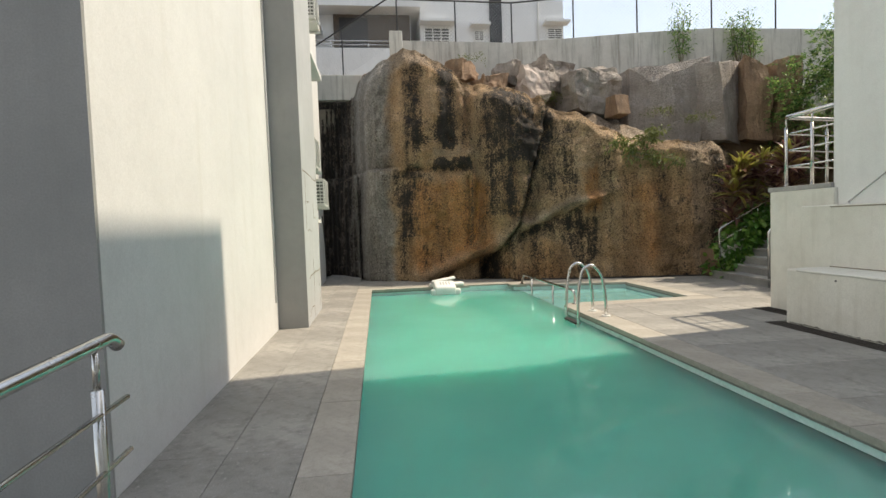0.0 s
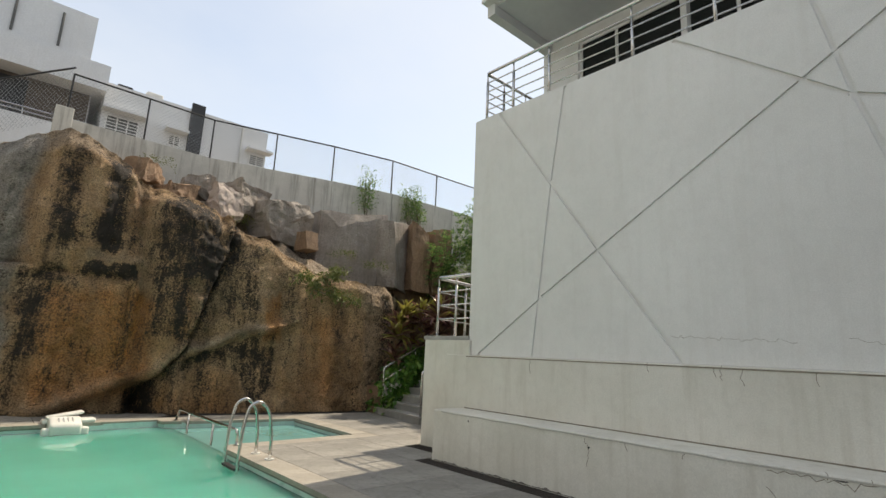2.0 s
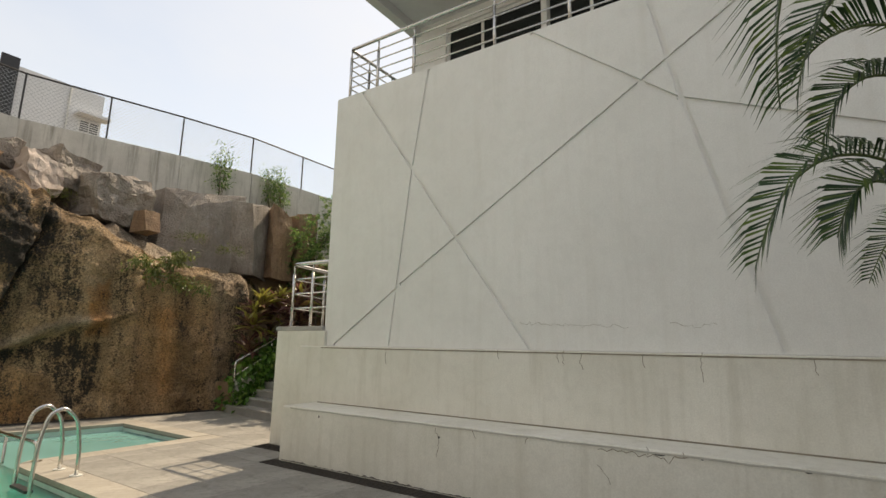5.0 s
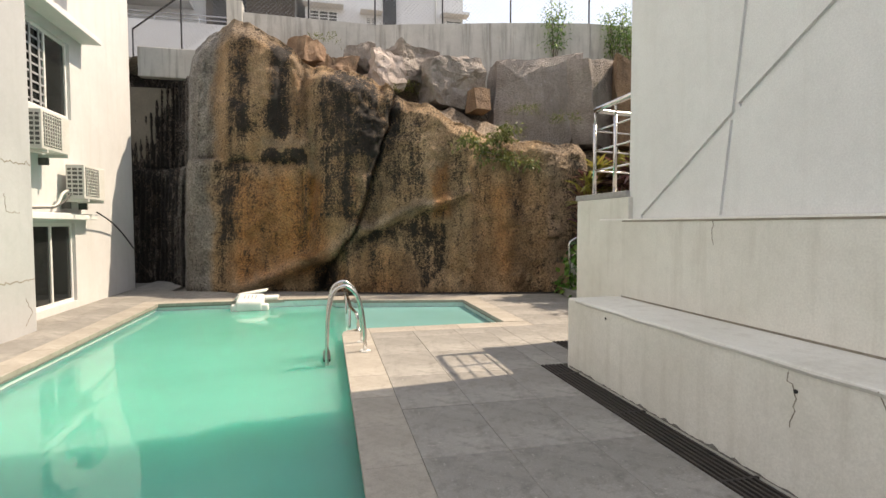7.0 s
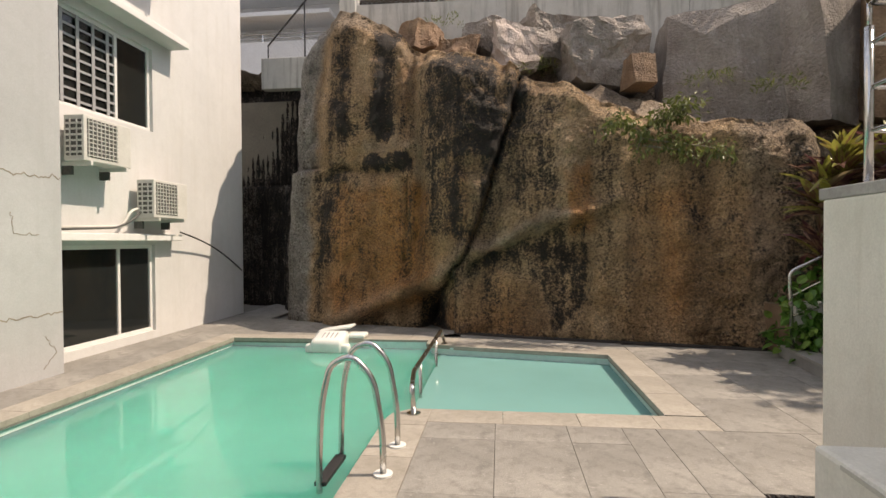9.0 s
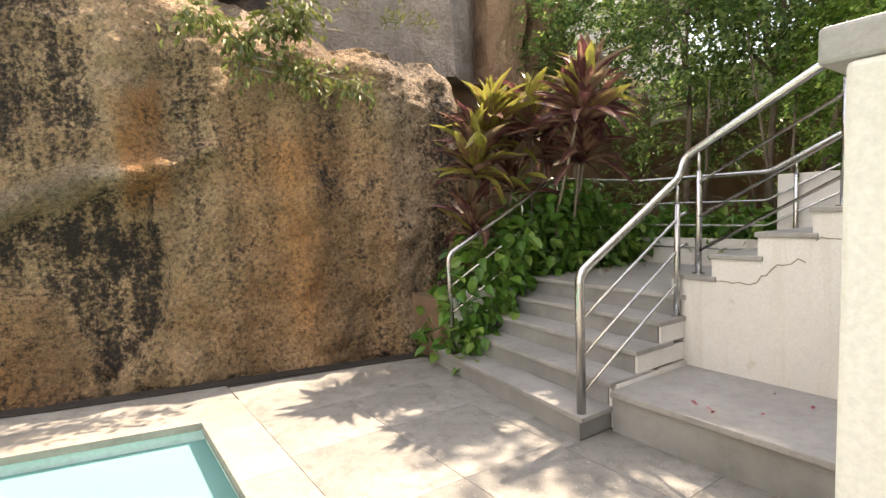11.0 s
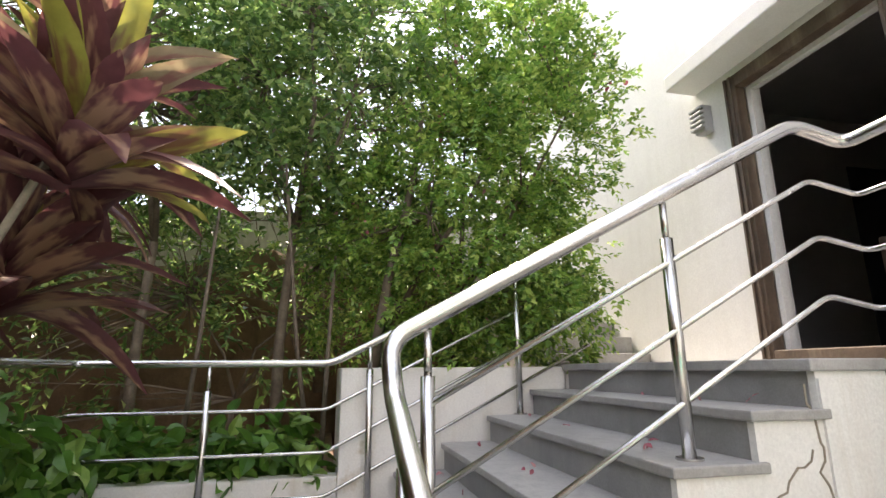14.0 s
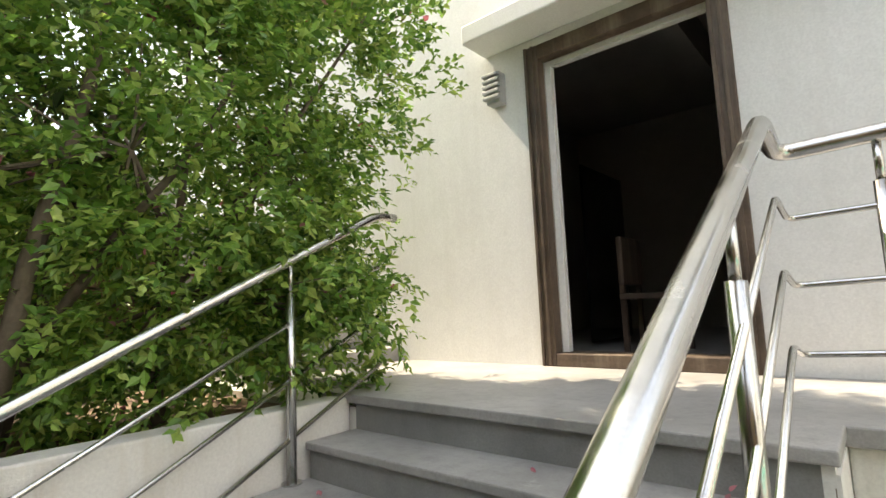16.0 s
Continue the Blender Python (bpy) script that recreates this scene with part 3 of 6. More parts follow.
# door wall with its opening
dw = bmesh.new()
box(dw, 7.8, 8.80, 5.60, 5.905, 1.765, 7.72)
box(dw, 10.06, 17.0, 5.60, 5.905, 1.765, 7.72)
box(dw, 8.80, 10.06, 5.60, 5.905, 3.97, 7.72)
structure("wall_entrance", dw, WHITE_WALL, "white rendered wall round the entrance door", "wall")
structure("wall_balcony_back", boxed(7.8, 8.0, -9.0, 5.60, 4.5, 6.0), WHITE_WALL, "white wall below the balcony windows", "wall")
structure("wall_balcony_corner", boxed(7.8, 8.0, 5.10, 5.60, 6.0, 7.72), WHITE_WALL, "white wall at the balcony corner", "wall")
structure("wall_balcony_top", boxed(7.8, 8.0, -0.9, 5.10, 7.45, 7.72), WHITE_WALL, "white wall above the balcony windows", "wall")
structure("wall_balcony_rear", boxed(9.4, 9.5, -9.0, 5.6, 4.5, 7.72), ROOM, "dim room behind the balcony windows", "wall")
structure("balcony_floor", boxed(6.22, 7.8, -9.0, 5.60, 4.4, 4.55), SOFFIT, "grey balcony floor", "floor")
structure("balcony_beam", boxed(6.10, 7.8, 5.70, 5.88, 7.50, 7.716), SOFFIT, "grey beam under the balcony soffit", "beam")
structure("ceiling", boxed(6.15, 7.8, -0.8, 5.70, 7.68, 7.716), SOFFIT, "grey painted balcony soffit", "ceiling")

tl = thing("tube_light", (6.9, 2.6, 7.66), "slim unlit tube light under the balcony soffit", "lamp")
part("batten", boxed(6.59, 6.64, 2.17, 2.74, 7.645, 7.68, bevel=0.006), LAMP_GREY, tl)
part("tube", tube([(6.615, 2.2, 7.632), (6.615, 2.71, 7.632)], 0.013, 8), WINDOW_FRAME, tl, "white glass tube", True)

# building across the pool
structure("wall_left", boxed(-7.0, -1.35, 2.87, 7.42, -0.05, 13.0), CREAM_WALL, "white rendered building wall beside the pool", "wall")
# thin sheet over the front, its shade given by the darker colour
structure("wall_left_front", boxed(-7.0, -1.352, 2.845, 2.87, -0.05, 13.0), SHADE_GREY_WALL, "building front with its shade put into a grey colour", "wall")
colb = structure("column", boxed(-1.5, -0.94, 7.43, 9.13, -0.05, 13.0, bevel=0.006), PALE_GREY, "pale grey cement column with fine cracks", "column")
# the column's front is a sheet coloured darker to stand for shade
structure("column_front", boxed(-1.5, -0.941, 7.40, 7.4299, -0.05, 13.0), SHADE_GREY_WALL, "cement column front with its shade put into a darker grey", "column")
lw = bmesh.new()
for y0, y1, z0, z1 in ((7.42, 9.45, -0.05, 13), (11.28, 14.05, -0.05, 13), (9.45, 11.28, -0.05, 0.12), (9.45, 11.28, 1.46, 3.22), (9.45, 11.28, 4.50, 13)):
    box(lw, -1.60, -1.35, y0, y1, z0, z1)
structure("wall_left_far", lw, CREAM_WALL, "sunlit white rendered wall with windows", "wall")
structure("wall_left_end", boxed(-7.0, -1.60, 13.9, 14.05, -0.05, 13), CREAM_WALL, "white end wall", "wall")
structure("wall_left_inner", boxed(-3.6, -3.5, 7.42, 13.9, -0.05, 13), ROOM, "dim inner wall behind the windows", "wall")
structure("floor_left_room", boxed(-3.5, -1.6, 7.42, 13.9, 2.5, 2.6), ROOM, "dim inner floor", "floor")
# plain walls that close the place behind the walk
structure("wall_rear", boxed(-7.0, 12.0, -9.3, -9.0, -0.05, 9.0), WHITE_WALL, "plain white boundary wall", "wall")

# entrance room behind the door
structure("room_back", boxed(7.5, 12.0, 1.0, 1.1, 1.70, 5.0), ROOM, "dim room wall", "wall")
structure("room_side_east", boxed(11.9, 12.0, 1.1, 5.60, 1.70, 5.0), ROOM, "dim room wall", "wall")
structure("room_side_west", boxed(7.5, 7.6, 1.1, 5.60, 1.70, 5.0), ROOM, "dim room wall", "wall")
structure("room_ceiling", boxed(7.6, 11.9, 1.1, 5.60, 4.9, 5.0), ROOM, "dim room ceiling", "ceiling")
structure("room_floor", boxed(7.6, 11.9, 1.1, 5.60, 1.72, 1.76), STEP_TOP, "dark polished room floor", "floor")
structure("terrace_floor", boxed(5.87, 11.35, 5.90, 6.97, 1.70, 1.765, bevel=0.008), STEP_TOP, "pale granite terrace floor", "floor")

# ---- stairs ----
RISE = 0.16


def lower_front(i, y):
    return 7.28 + 0.13 * (y - 8.7) * (1 - i / 5) + 0.285 * i


stairs = thing("staircase", (8.0, 9.5, 0), "grey granite steps with white plastered sides", "stairs", kind="structure")
for i in range(5):
    z1 = RISE * (i + 1)
    ya, yb = (8.70, 10.72) if i == 0 else (8.70, 10.30)
    back = 10.55 if i == 4 else lower_front(i + 1, 9.5) + 0.12
    part("riser", prism([(lower_front(i, ya) + 0.02, ya + 0.005), (back, ya + 0.005), (back, yb), (lower_front(i, yb) + 0.02, yb)], 0 if i == 0 else z1 - RISE - 0.01, z1 - 0.035), STEP_RISE, stairs, "grey granite riser")
    part("tread", prism([(lower_front(i, ya), ya - 0.03), (back + 0.01, ya - 0.03), (back + 0.01, yb + 0.01), (lower_front(i, yb), yb + 0.01)], z1 - 0.035, z1, 0.006), STEP_TOP, stairs, "worn granite tread")
side = bmesh.new()
box(side, 7.62, 8.46, 8.66, 8.704, 0, 0.30)
for i in range(1, 4):
    box(side, lower_front(i, 8.7) + 0.03, 8.46, 8.68, 8.702, RISE * i, RISE * (i + 1) - 0.036)
part("side_wall", side, STAIR_PAINT, stairs, "chipped white plaster side")
part("side_slab", boxed(7.55, 8.47, 6.95, 8.665, 0.235, 0.275, bevel=0.006), STEP_TOP, stairs, "worn granite slab beside the steps")
part("side_slab_base", boxed(7.575, 8.47, 6.97, 8.66, 0, 0.236), STEP_RISE, stairs, "stained granite slab front")
NOSE = (8.80, 8.50, 8.196, 7.885, 7.575, 7.30)
for i, y in enumerate(NOSE[:-1]):
    z1 = 0.80 + 0.16 * (i + 1) - (0.005 if i == 0 else 0)
    part("riser", boxed(8.50, 10.36, NOSE[i + 1] - 0.05, y - 0.02, z1 - 0.165, z1 - 0.035), STEP_RISE, stairs, "grey granite riser")
    part("tread", boxed(8.455, 10.37, NOSE[i + 1] - 0.05, y, z1 - 0.035, z1, bevel=0.006), STEP_TOP, stairs, "worn granite tread")
part("riser", boxed(8.50, 10.36, 6.98, 7.285, 1.60, 1.725), STEP_RISE, stairs, "grey granite riser")
part("tread", boxed(8.455, 10.60, 6.972, 7.31, 1.725, 1.768, bevel=0.006), STEP_TOP, stairs, "granite top step")
prof = [(6.93, 0.0), (8.78, 0.0)]
for i in range(5):
    z1 = 0.80 + 0.16 * (i + 1) - (0.005 if i == 0 else 0) - 0.036
    prof += [(NOSE[i] - 0.018, z1), (NOSE[i + 1] - 0.018, z1)]
prof += [(NOSE[5] - 0.018, 1.724), (6.93, 1.724)]
sw = prism(prof, 0.0, 0.03)
bmesh.ops.transform(sw, matrix=Matrix(((0, 0, 1, 8.47), (1, 0, 0, 0), (0, 1, 0, 0), (0, 0, 0, 1))), verts=sw.verts[:])
part("side_wall", sw, STAIR_PAINT, stairs, "cracked white plaster side")
part("core", boxed(8.50, 10.36, 7.28, 8.70, 0.0, 0.75), STAIR_PAINT, stairs)

# planter walls round the landing
structure("planter_wall_low", boxed(10.42, 10.56, 8.84, 10.42, 0.0, 1.10, bevel=0.01), STAIR_PAINT, "low white plastered planter wall", "planter")
structure("planter_wall_high", boxed(10.40, 10.55, 7.29, 8.84, 0.0, 1.75, bevel=0.01), STAIR_PAINT, "white plastered planter wall beside the steps", "planter")
structure("planter_wall_return", boxed(10.55, 11.6, 8.70, 8.84, 0.0, 1.75, bevel=0.01), STAIR_PAINT, "white plastered planter end wall", "planter")
structure("planter_wall_side", boxed(7.6, 10.55, 10.42, 10.50, 0.0, 0.72), STAIR_PAINT, "white planter edge beside the lower steps", "planter")
structure("planter_soil_high", boxed(10.55, 14.0, 7.0, 8.70, 0.0, 1.66), SOIL, "dry red brown planter earth", "soil")
structure("planter_soil_low", boxed(7.62, 14.0, 10.50, 13.5, 0.0, 0.62), SOIL, "dry red brown planter earth", "soil")
structure("planter_soil_rear", boxed(10.56, 14.0, 8.84, 10.50, 0.0, 1.0), SOIL, "dry red brown planter earth", "soil")


def uneven(bm, amount, scale):
    for v in bm.verts:
        v.co += noise.noise_vector(v.co * scale) * amount
    return bm


def gridded(x0, x1, y0, y1, z0, z1, n):
    bm = boxed(x0, x1, y0, y1, z0, z1)
    bmesh.ops.subdivide_edges(bm, edges=bm.edges[:], cuts=n, use_grid_fill=True)
    return bm


structure("earth_bank", uneven(gridded(13.6, 15.5, 7.2, 14.5, 0, 3.0, 14), 0.35, 0.9), SOIL, "bare red brown earth bank behind the trees", "bank", smooth=True)
structure("garden_wall", boxed(14.2, 14.45, 6.5, 13.5, 2.6, 3.9), CONCRETE, "mossy grey garden wall above the bank", "wall")

# stairs rising beyond the terrace
far_steps = thing("garden_stairs", (12.5, 6.5, 1.7), "grey stone steps rising along the white wall", "stairs", kind="structure")
for i in range(9):
    part("step", boxed(11.4 + 0.30 * i, 15.2, 5.91, 7.1, 1.70 + 0.17 * i, 1.70 + 0.17 * (i + 1), bevel=0.006), STEP_TOP, far_steps)

# ---- rock face ----
rows_face, rows_top, step = 112, 26, 0.036
xs = np.arange(-3.1, 10.4, step)


def ridge(x, z, pts, wide):
    """Nearness (0 to 1) to a polyline in the face, and the side of it."""
    best, side_ = 9.0, 0
    for (ax, az), (bx, bz) in zip(pts, pts[1:]):
        dx, dz = bx - ax, bz - az
        s = max(0.0, min(1.0, ((x - ax) * dx + (z - az) * dz) / (dx * dx + dz * dz)))
        d = math.hypot(x - ax - s * dx, z - az - s * dz)
        if d < best:
            best, side_ = d, (dx * (z - az) - dz * (x - ax))
    return math.exp(-((best / wide) ** 2)), best, side_


def soft(a, b, v):
    s = max(0.0, min(1.0, (v - a) / (b - a)))
    return s * s * (3 - 2 * s)


CRACK_LINE = ((4.40, 4.4), (4.21, 3.59), (3.95, 2.74), (3.74, 1.99), (3.53, 1.45), (3.32, 1.1), (2.99, 0.62), (2.80, 0.0))
FLUTE = ((2.38, 5.1), (2.51, 4.04), (2.62, 3.07), (2.65, 2.48), (2.59, 1.68), (2.46, 0.99))
SEAM = ((2.40, 2.6), (2.42, 1.91), (2.39, 1.33), (2.26, 0.85))
FOOT_RIDGE = ((3.59, 1.45), (3.04, 0.92), (2.34, 0.68), (1.73, 0.41), (1.1, 0.12))
BAND = ((3.50, 1.27), (4.0, 1.50), (4.5, 1.76), (5.08, 1.92), (5.54, 1.98), (5.81, 2.12))
ARCH = ((3.43, 1.10), (3.85, 1.20), (4.3, 1.36), (4.80, 1.50), (5.12, 1.16), (5.22, 0.77), (5.12, 0.42), (4.92, 0.22))
RIM = ((5.49, 2.06), (5.30, 1.46), (5.45, 1.16), (5.41, 0.77), (5.20, 0.37), (4.95, 0.0))


def hollow_share(x, z):
    """1 in the sunk ground between the slanting band, the rim and the round boss at the foot."""
    if not 3.4 < x < 5.6:
        return 0.0
    rim_x = float(np.interp(z, [c for _, c in RIM[::-1]], [c for c, _ in RIM[::-1]]))
    return soft(0.0, 0.10, along(BAND, x) - 0.10 - z) * soft(0.0, 0.07, rim_x - x) * soft(3.4, 3.6, x)


def boss(x, z):
    """Rounded swelling at the rock's foot, 0 to 1."""
    r = ((x - 3.98) / 0.93) ** 2 + ((z - 0.18) / 0.86) ** 2
    return math.sqrt(1 - r) if r < 1 else 0.0


def dent(x, z):
    """How far the face lies behind its plain sheet at x, z."""
    p = Vector((x * 0.9, z * 0.9, 3.0))
    d = 0.15 * noise.noise(p) + 0.075 * noise.noise(p * 2.7) + 0.055 * noise.noise(p * 6.5) + 0.035 * noise.noise(p * 15) + 0.018 * noise.noise(p * 30)
    wob = 0.05 * noise.noise(p * 3) + 0.03 * noise.noise(p * 8)
    near, dist, sd = ridge(x + wob, z, CRACK_LINE, 0.036)
    d += 0.22 * near
    right = soft(-0.04, 0.04, dist if sd > 0 else -dist)
    d += 0.20 * right * math.exp(-dist / 0.7) * soft(0.9, 1.6, z)
    # swelling column between the flute and the crack
    d -= 0.26 * math.exp(-(((x - 3.25) / 0.62) ** 2)) * soft(0.9, 2.6, z) * (1 - right)
    near, dist, _ = ridge(x + wob * 0.6, z, FLUTE, 0.09)
    d += 0.15 * near
    d += 0.07 * ridge(x + wob * 0.5, z, SEAM, 0.03)[0]
    d -= 0.18 * math.exp(-(((x - 1.4) / 0.85) ** 2))
    d += 0.10 * math.exp(-(((x - 2.02) / 0.13) ** 2)) * soft(3.2, 3.6, z)
    # foot ridge with the hollow under it
    near, dist, sd = ridge(x, z + wob, FOOT_RIDGE, 0.15)
    d -= 0.20 * near
    if x < 3.3:
        d += 0.30 * soft(0.10, 0.30, along(FOOT_RIDGE[::-1], x) - z) * soft(1.2, 2.0, x)
    d += 0.60 * math.exp(-(((x - 2.84) / 0.20) ** 2) - (((z - 0.24) / 0.34) ** 2))
    # slanting band, sunk ground and boss
    near, dist, sd = ridge(x, z + wob, BAND, 0.09)
    d -= 0.10 * near * soft(3.4, 3.8, x)
    d += 0.15 * hollow_share(x + wob, z)
    d -= 0.20 * boss(x + wob, z)
    # cut side with a shelf
    if x < 0.9:
        d += 0.30 * soft(2.90, 2.97, z) * (1 - soft(0.40, 0.9, x))
        d += 0.12 * math.exp(-(((z - 2.93) / 0.05) ** 2)) * (1 - soft(0.6, 0.9, x))
        d += (0.022 if x > -0.5 else 0.055) * math.sin(x * 47 + 1.3 * noise.noise(Vector((x * 4, z * 0.5, 0)))) * (1 - soft(0.1, 0.4, x))
    if x < -0.4:
        d -= 0.30 * (1 - soft(2.3, 3.4, z)) * soft(-1.3, -0.9, x)
    d += 0.13 * math.exp(-(((z - 2.80 - wob) / 0.09) ** 2)) * soft(0.7, 1.1, x) * (1 - soft(2.2, 2.5, x))
    d -= 0.07 * soft(2.95, 3.1, z) * (1 - soft(3.3, 3.6, z)) * soft(1.4, 1.7, x) * (1 - soft(2.3, 2.55, x))
    # wide shallow columns on the right
    d += 0.05 * math.sin(x * 7.3 + 1.5 * noise.noise(Vector((x, z * 0.4, 6)))) * soft(5.5, 6.0, x)
    return d


def patch(x, z, x0, x1, z0, z1, e=0.15):
    """1 inside a soft-edged box, 0 outside."""
    return soft(x0 - e, x0 + e, x) * (1 - soft(x1 - e, x1 + e, x)) * soft(z0 - e, z0 + e, z) * (1 - soft(z1 - e, z1 + e, z))


def stain(x0, z0):
    """Black (run-off, painted shade of crack and cave, darker hollow, foot and recess), rust and bare grey shares of
    the face.
    """
    q = Vector((x0 * 2.2, z0 * 1.1, 9.0))
    w = noise.noise(q)
    x = x0 + 0.12 * noise.noise(q * 1.3 + Vector((3, 1, 0))) + 0.06 * noise.noise(q * 4) + 0.03 * noise.noise(q * 10)
    z = z0 + 0.18 * noise.noise(q * 1.2 + Vector((0, 7, 2))) + 0.09 * noise.noise(q * 4 + Vector((5, 0, 0)))
    black = 0.22 - 0.14 * soft(4.2, 5.6, x0) + 0.10 * w
    # upper left: two dark curtains round a bare brown patch
    black += 0.55 * patch(x, z, 0.9, 1.25, 3.4, 5.2, 0.14) + 0.62 * patch(x, z, 1.75, 2.15, 3.3, 5.35, 0.10) + 0.35 * patch(x, z, 1.0, 2.2, 3.4, 4.1, 0.18)
    black += 0.25 * patch(x, z, 0.6, 2.4, 5.2, 5.6, 0.2)
    black += 0.85 * patch(x, z, 1.45, 2.5, 2.80, 3.04, 0.05) + 0.35 * patch(x, z, 0.6, 1.5, 2.62, 2.90, 0.08)
    # left strip, and dark panel between flute and crack
    black += 0.50 * patch(x, z, 0.55, 1.05, 1.1, 2.75, 0.15) + 0.18 * patch(x, z, 1.05, 1.5, 1.5, 2.6, 0.2)
    black += 0.58 * patch(x, z, 2.72, 4.05, 2.85, 4.66, 0.10) - 0.12 * patch(x, z, 3.3, 3.7, 3.2, 4.2, 0.2)
    black += 0.55 * patch(x, z, 2.85, 3.40, 1.55, 2.85, 0.14)
    black += 0.30 * ridge(x, z, FLUTE[:4], 0.05)[0]
    # the crack's shade is put into the black share along its line
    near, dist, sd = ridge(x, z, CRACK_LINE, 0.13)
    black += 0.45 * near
    # right of the crack
    black += 0.34 * patch(x, z, 4.25, 5.0, 1.9, 4.0, 0.25) + 0.30 * patch(x, z, 5.45, 6.1, 2.0, 3.6, 0.22)
    black += 0.28 * patch(x, z, 5.5, 5.68, 0.9, 2.6, 0.10)
    # hollow below the band and edge of the boss made darker
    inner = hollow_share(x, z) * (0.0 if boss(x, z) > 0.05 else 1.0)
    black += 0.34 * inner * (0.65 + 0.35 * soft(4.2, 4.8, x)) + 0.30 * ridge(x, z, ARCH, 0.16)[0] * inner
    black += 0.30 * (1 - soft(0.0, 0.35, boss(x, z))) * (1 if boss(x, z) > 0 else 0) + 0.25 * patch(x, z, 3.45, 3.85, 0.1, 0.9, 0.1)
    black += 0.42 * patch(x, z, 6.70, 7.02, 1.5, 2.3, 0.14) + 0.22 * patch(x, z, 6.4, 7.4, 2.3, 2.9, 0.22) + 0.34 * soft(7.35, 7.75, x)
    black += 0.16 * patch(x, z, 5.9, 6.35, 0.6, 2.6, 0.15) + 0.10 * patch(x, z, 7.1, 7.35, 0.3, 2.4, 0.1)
    # cave blackened to stand for its shade; lowest strip of the face darker
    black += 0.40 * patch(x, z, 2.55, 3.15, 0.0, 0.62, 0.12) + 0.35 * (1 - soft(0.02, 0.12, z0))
    # far left recess made darker
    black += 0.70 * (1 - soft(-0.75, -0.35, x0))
    pale = 0.8 * patch(x, z, 1.5, 2.5, 3.08, 3.30, 0.08) + 1.0 * ridge(x, z, BAND[:4], 0.12)[0] * soft(3.5, 3.8, x) + 0.7 * ridge(x, z, FOOT_RIDGE, 0.13)[0] + 0.5 * ridge(x, z, FLUTE, 0.10)[0] * soft(2.4, 2.7, z)
    pale += 0.35 * patch(x, z, 1.25, 1.7, 4.2, 5.1, 0.15) + 0.35 * patch(x, z, 4.95, 5.2, 2.4, 3.4, 0.12)
    black -= 0.55 * pale
    rust = 0.85 * patch(x, z, 0.95, 2.75, 0.3, 2.55, 0.22) + 0.55 * patch(x, z, 2.5, 3.0, 0.7, 2.4, 0.2) + 0.5 * patch(x, z, 3.2, 3.5, 1.5, 2.5, 0.12)
    rust += 0.55 * boss(x, z) + 0.85 * patch(x, z, 5.08, 5.42, 1.6, 2.65, 0.08)
    rust += 0.30 * soft(5.6, 6.1, x) * (1 - soft(2.0, 2.8, z)) + 0.35 * patch(x, z, 2.25, 2.6, 1.0, 4.8, 0.08) + 0.35 * patch(x, z, 6.35, 6.7, 0.4, 2.2, 0.15)
    grey = 1 - soft(0.36, 0.66, x + 0.15 * w)
    grey = max(grey, 0.35 * pale, 0.40 * soft(5.35, 5.8, z0), 0.30 * soft(7.3, 7.6, x))
    if x0 < 0.6:
        black -= 0.12
    return max(0, min(1, black)), max(0, min(1, rust)), max(0, min(1, grey))


V, C, F = [], [], []
for x in xs:
    x = float(x)
    foot, crest = along(FOOT, x), along(CREST, x) + 0.10 * noise.noise(Vector((x * 1.6, 5, 0))) + 0.05 * noise.noise(Vector((x * 5, 2, 0)))
    for j in range(rows_face + 1):
        s = j / rows_face
        z = crest * s
        lean = 0.11 * z + (0.42 if x < 4.2 else 0.24) * soft(0.88, 1.0, s) ** 2
        V.append((x, foot + lean + dent(x, z), z - 0.05 * (1 - s)))
        C.append((*stain(x, z), 1))
    y0 = V[-1][1]
    rise = max(0.0, 5.75 - crest)
    for j in range(1, rows_top + 1):
        s = j / rows_top
        y = y0 + (16.4 - y0) * s
        up = 0.30 * s if x < 2.2 else rise * (soft(0.28, 0.62, s) * 0.85 + 0.15 * s)
        lip = 0.50 * soft(5.1, 5.8, x) * (1 - soft(6.5, 7.6, x))
        up = max(up, lip * soft(0.0, 0.20, s))
        z = crest + up + 0.10 * noise.noise(Vector((x * 2.1, y * 2.1, 1))) + 0.05 * noise.noise(Vector((x * 6, y * 6, 1)))
        V.append((x, y, z))
        k = noise.noise(Vector((x * 1.5, y * 1.5, 4)))
        C.append((max(0, 0.10 + 0.4 * k), 0.15, 0.55, 1))
n = rows_face + rows_top + 1
for a in range(len(xs) - 1):
    for b in range(n - 1):
        i = a * n + b
        F.append((i, i + n, i + n + 1, i + 1))
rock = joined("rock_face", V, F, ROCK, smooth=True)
tagged(rock, "huge weathered brown granite rock face, run-off stains and crack shade in its colour", "rock", kind="structure")
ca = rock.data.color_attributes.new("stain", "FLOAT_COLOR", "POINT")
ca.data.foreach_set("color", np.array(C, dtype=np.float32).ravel())


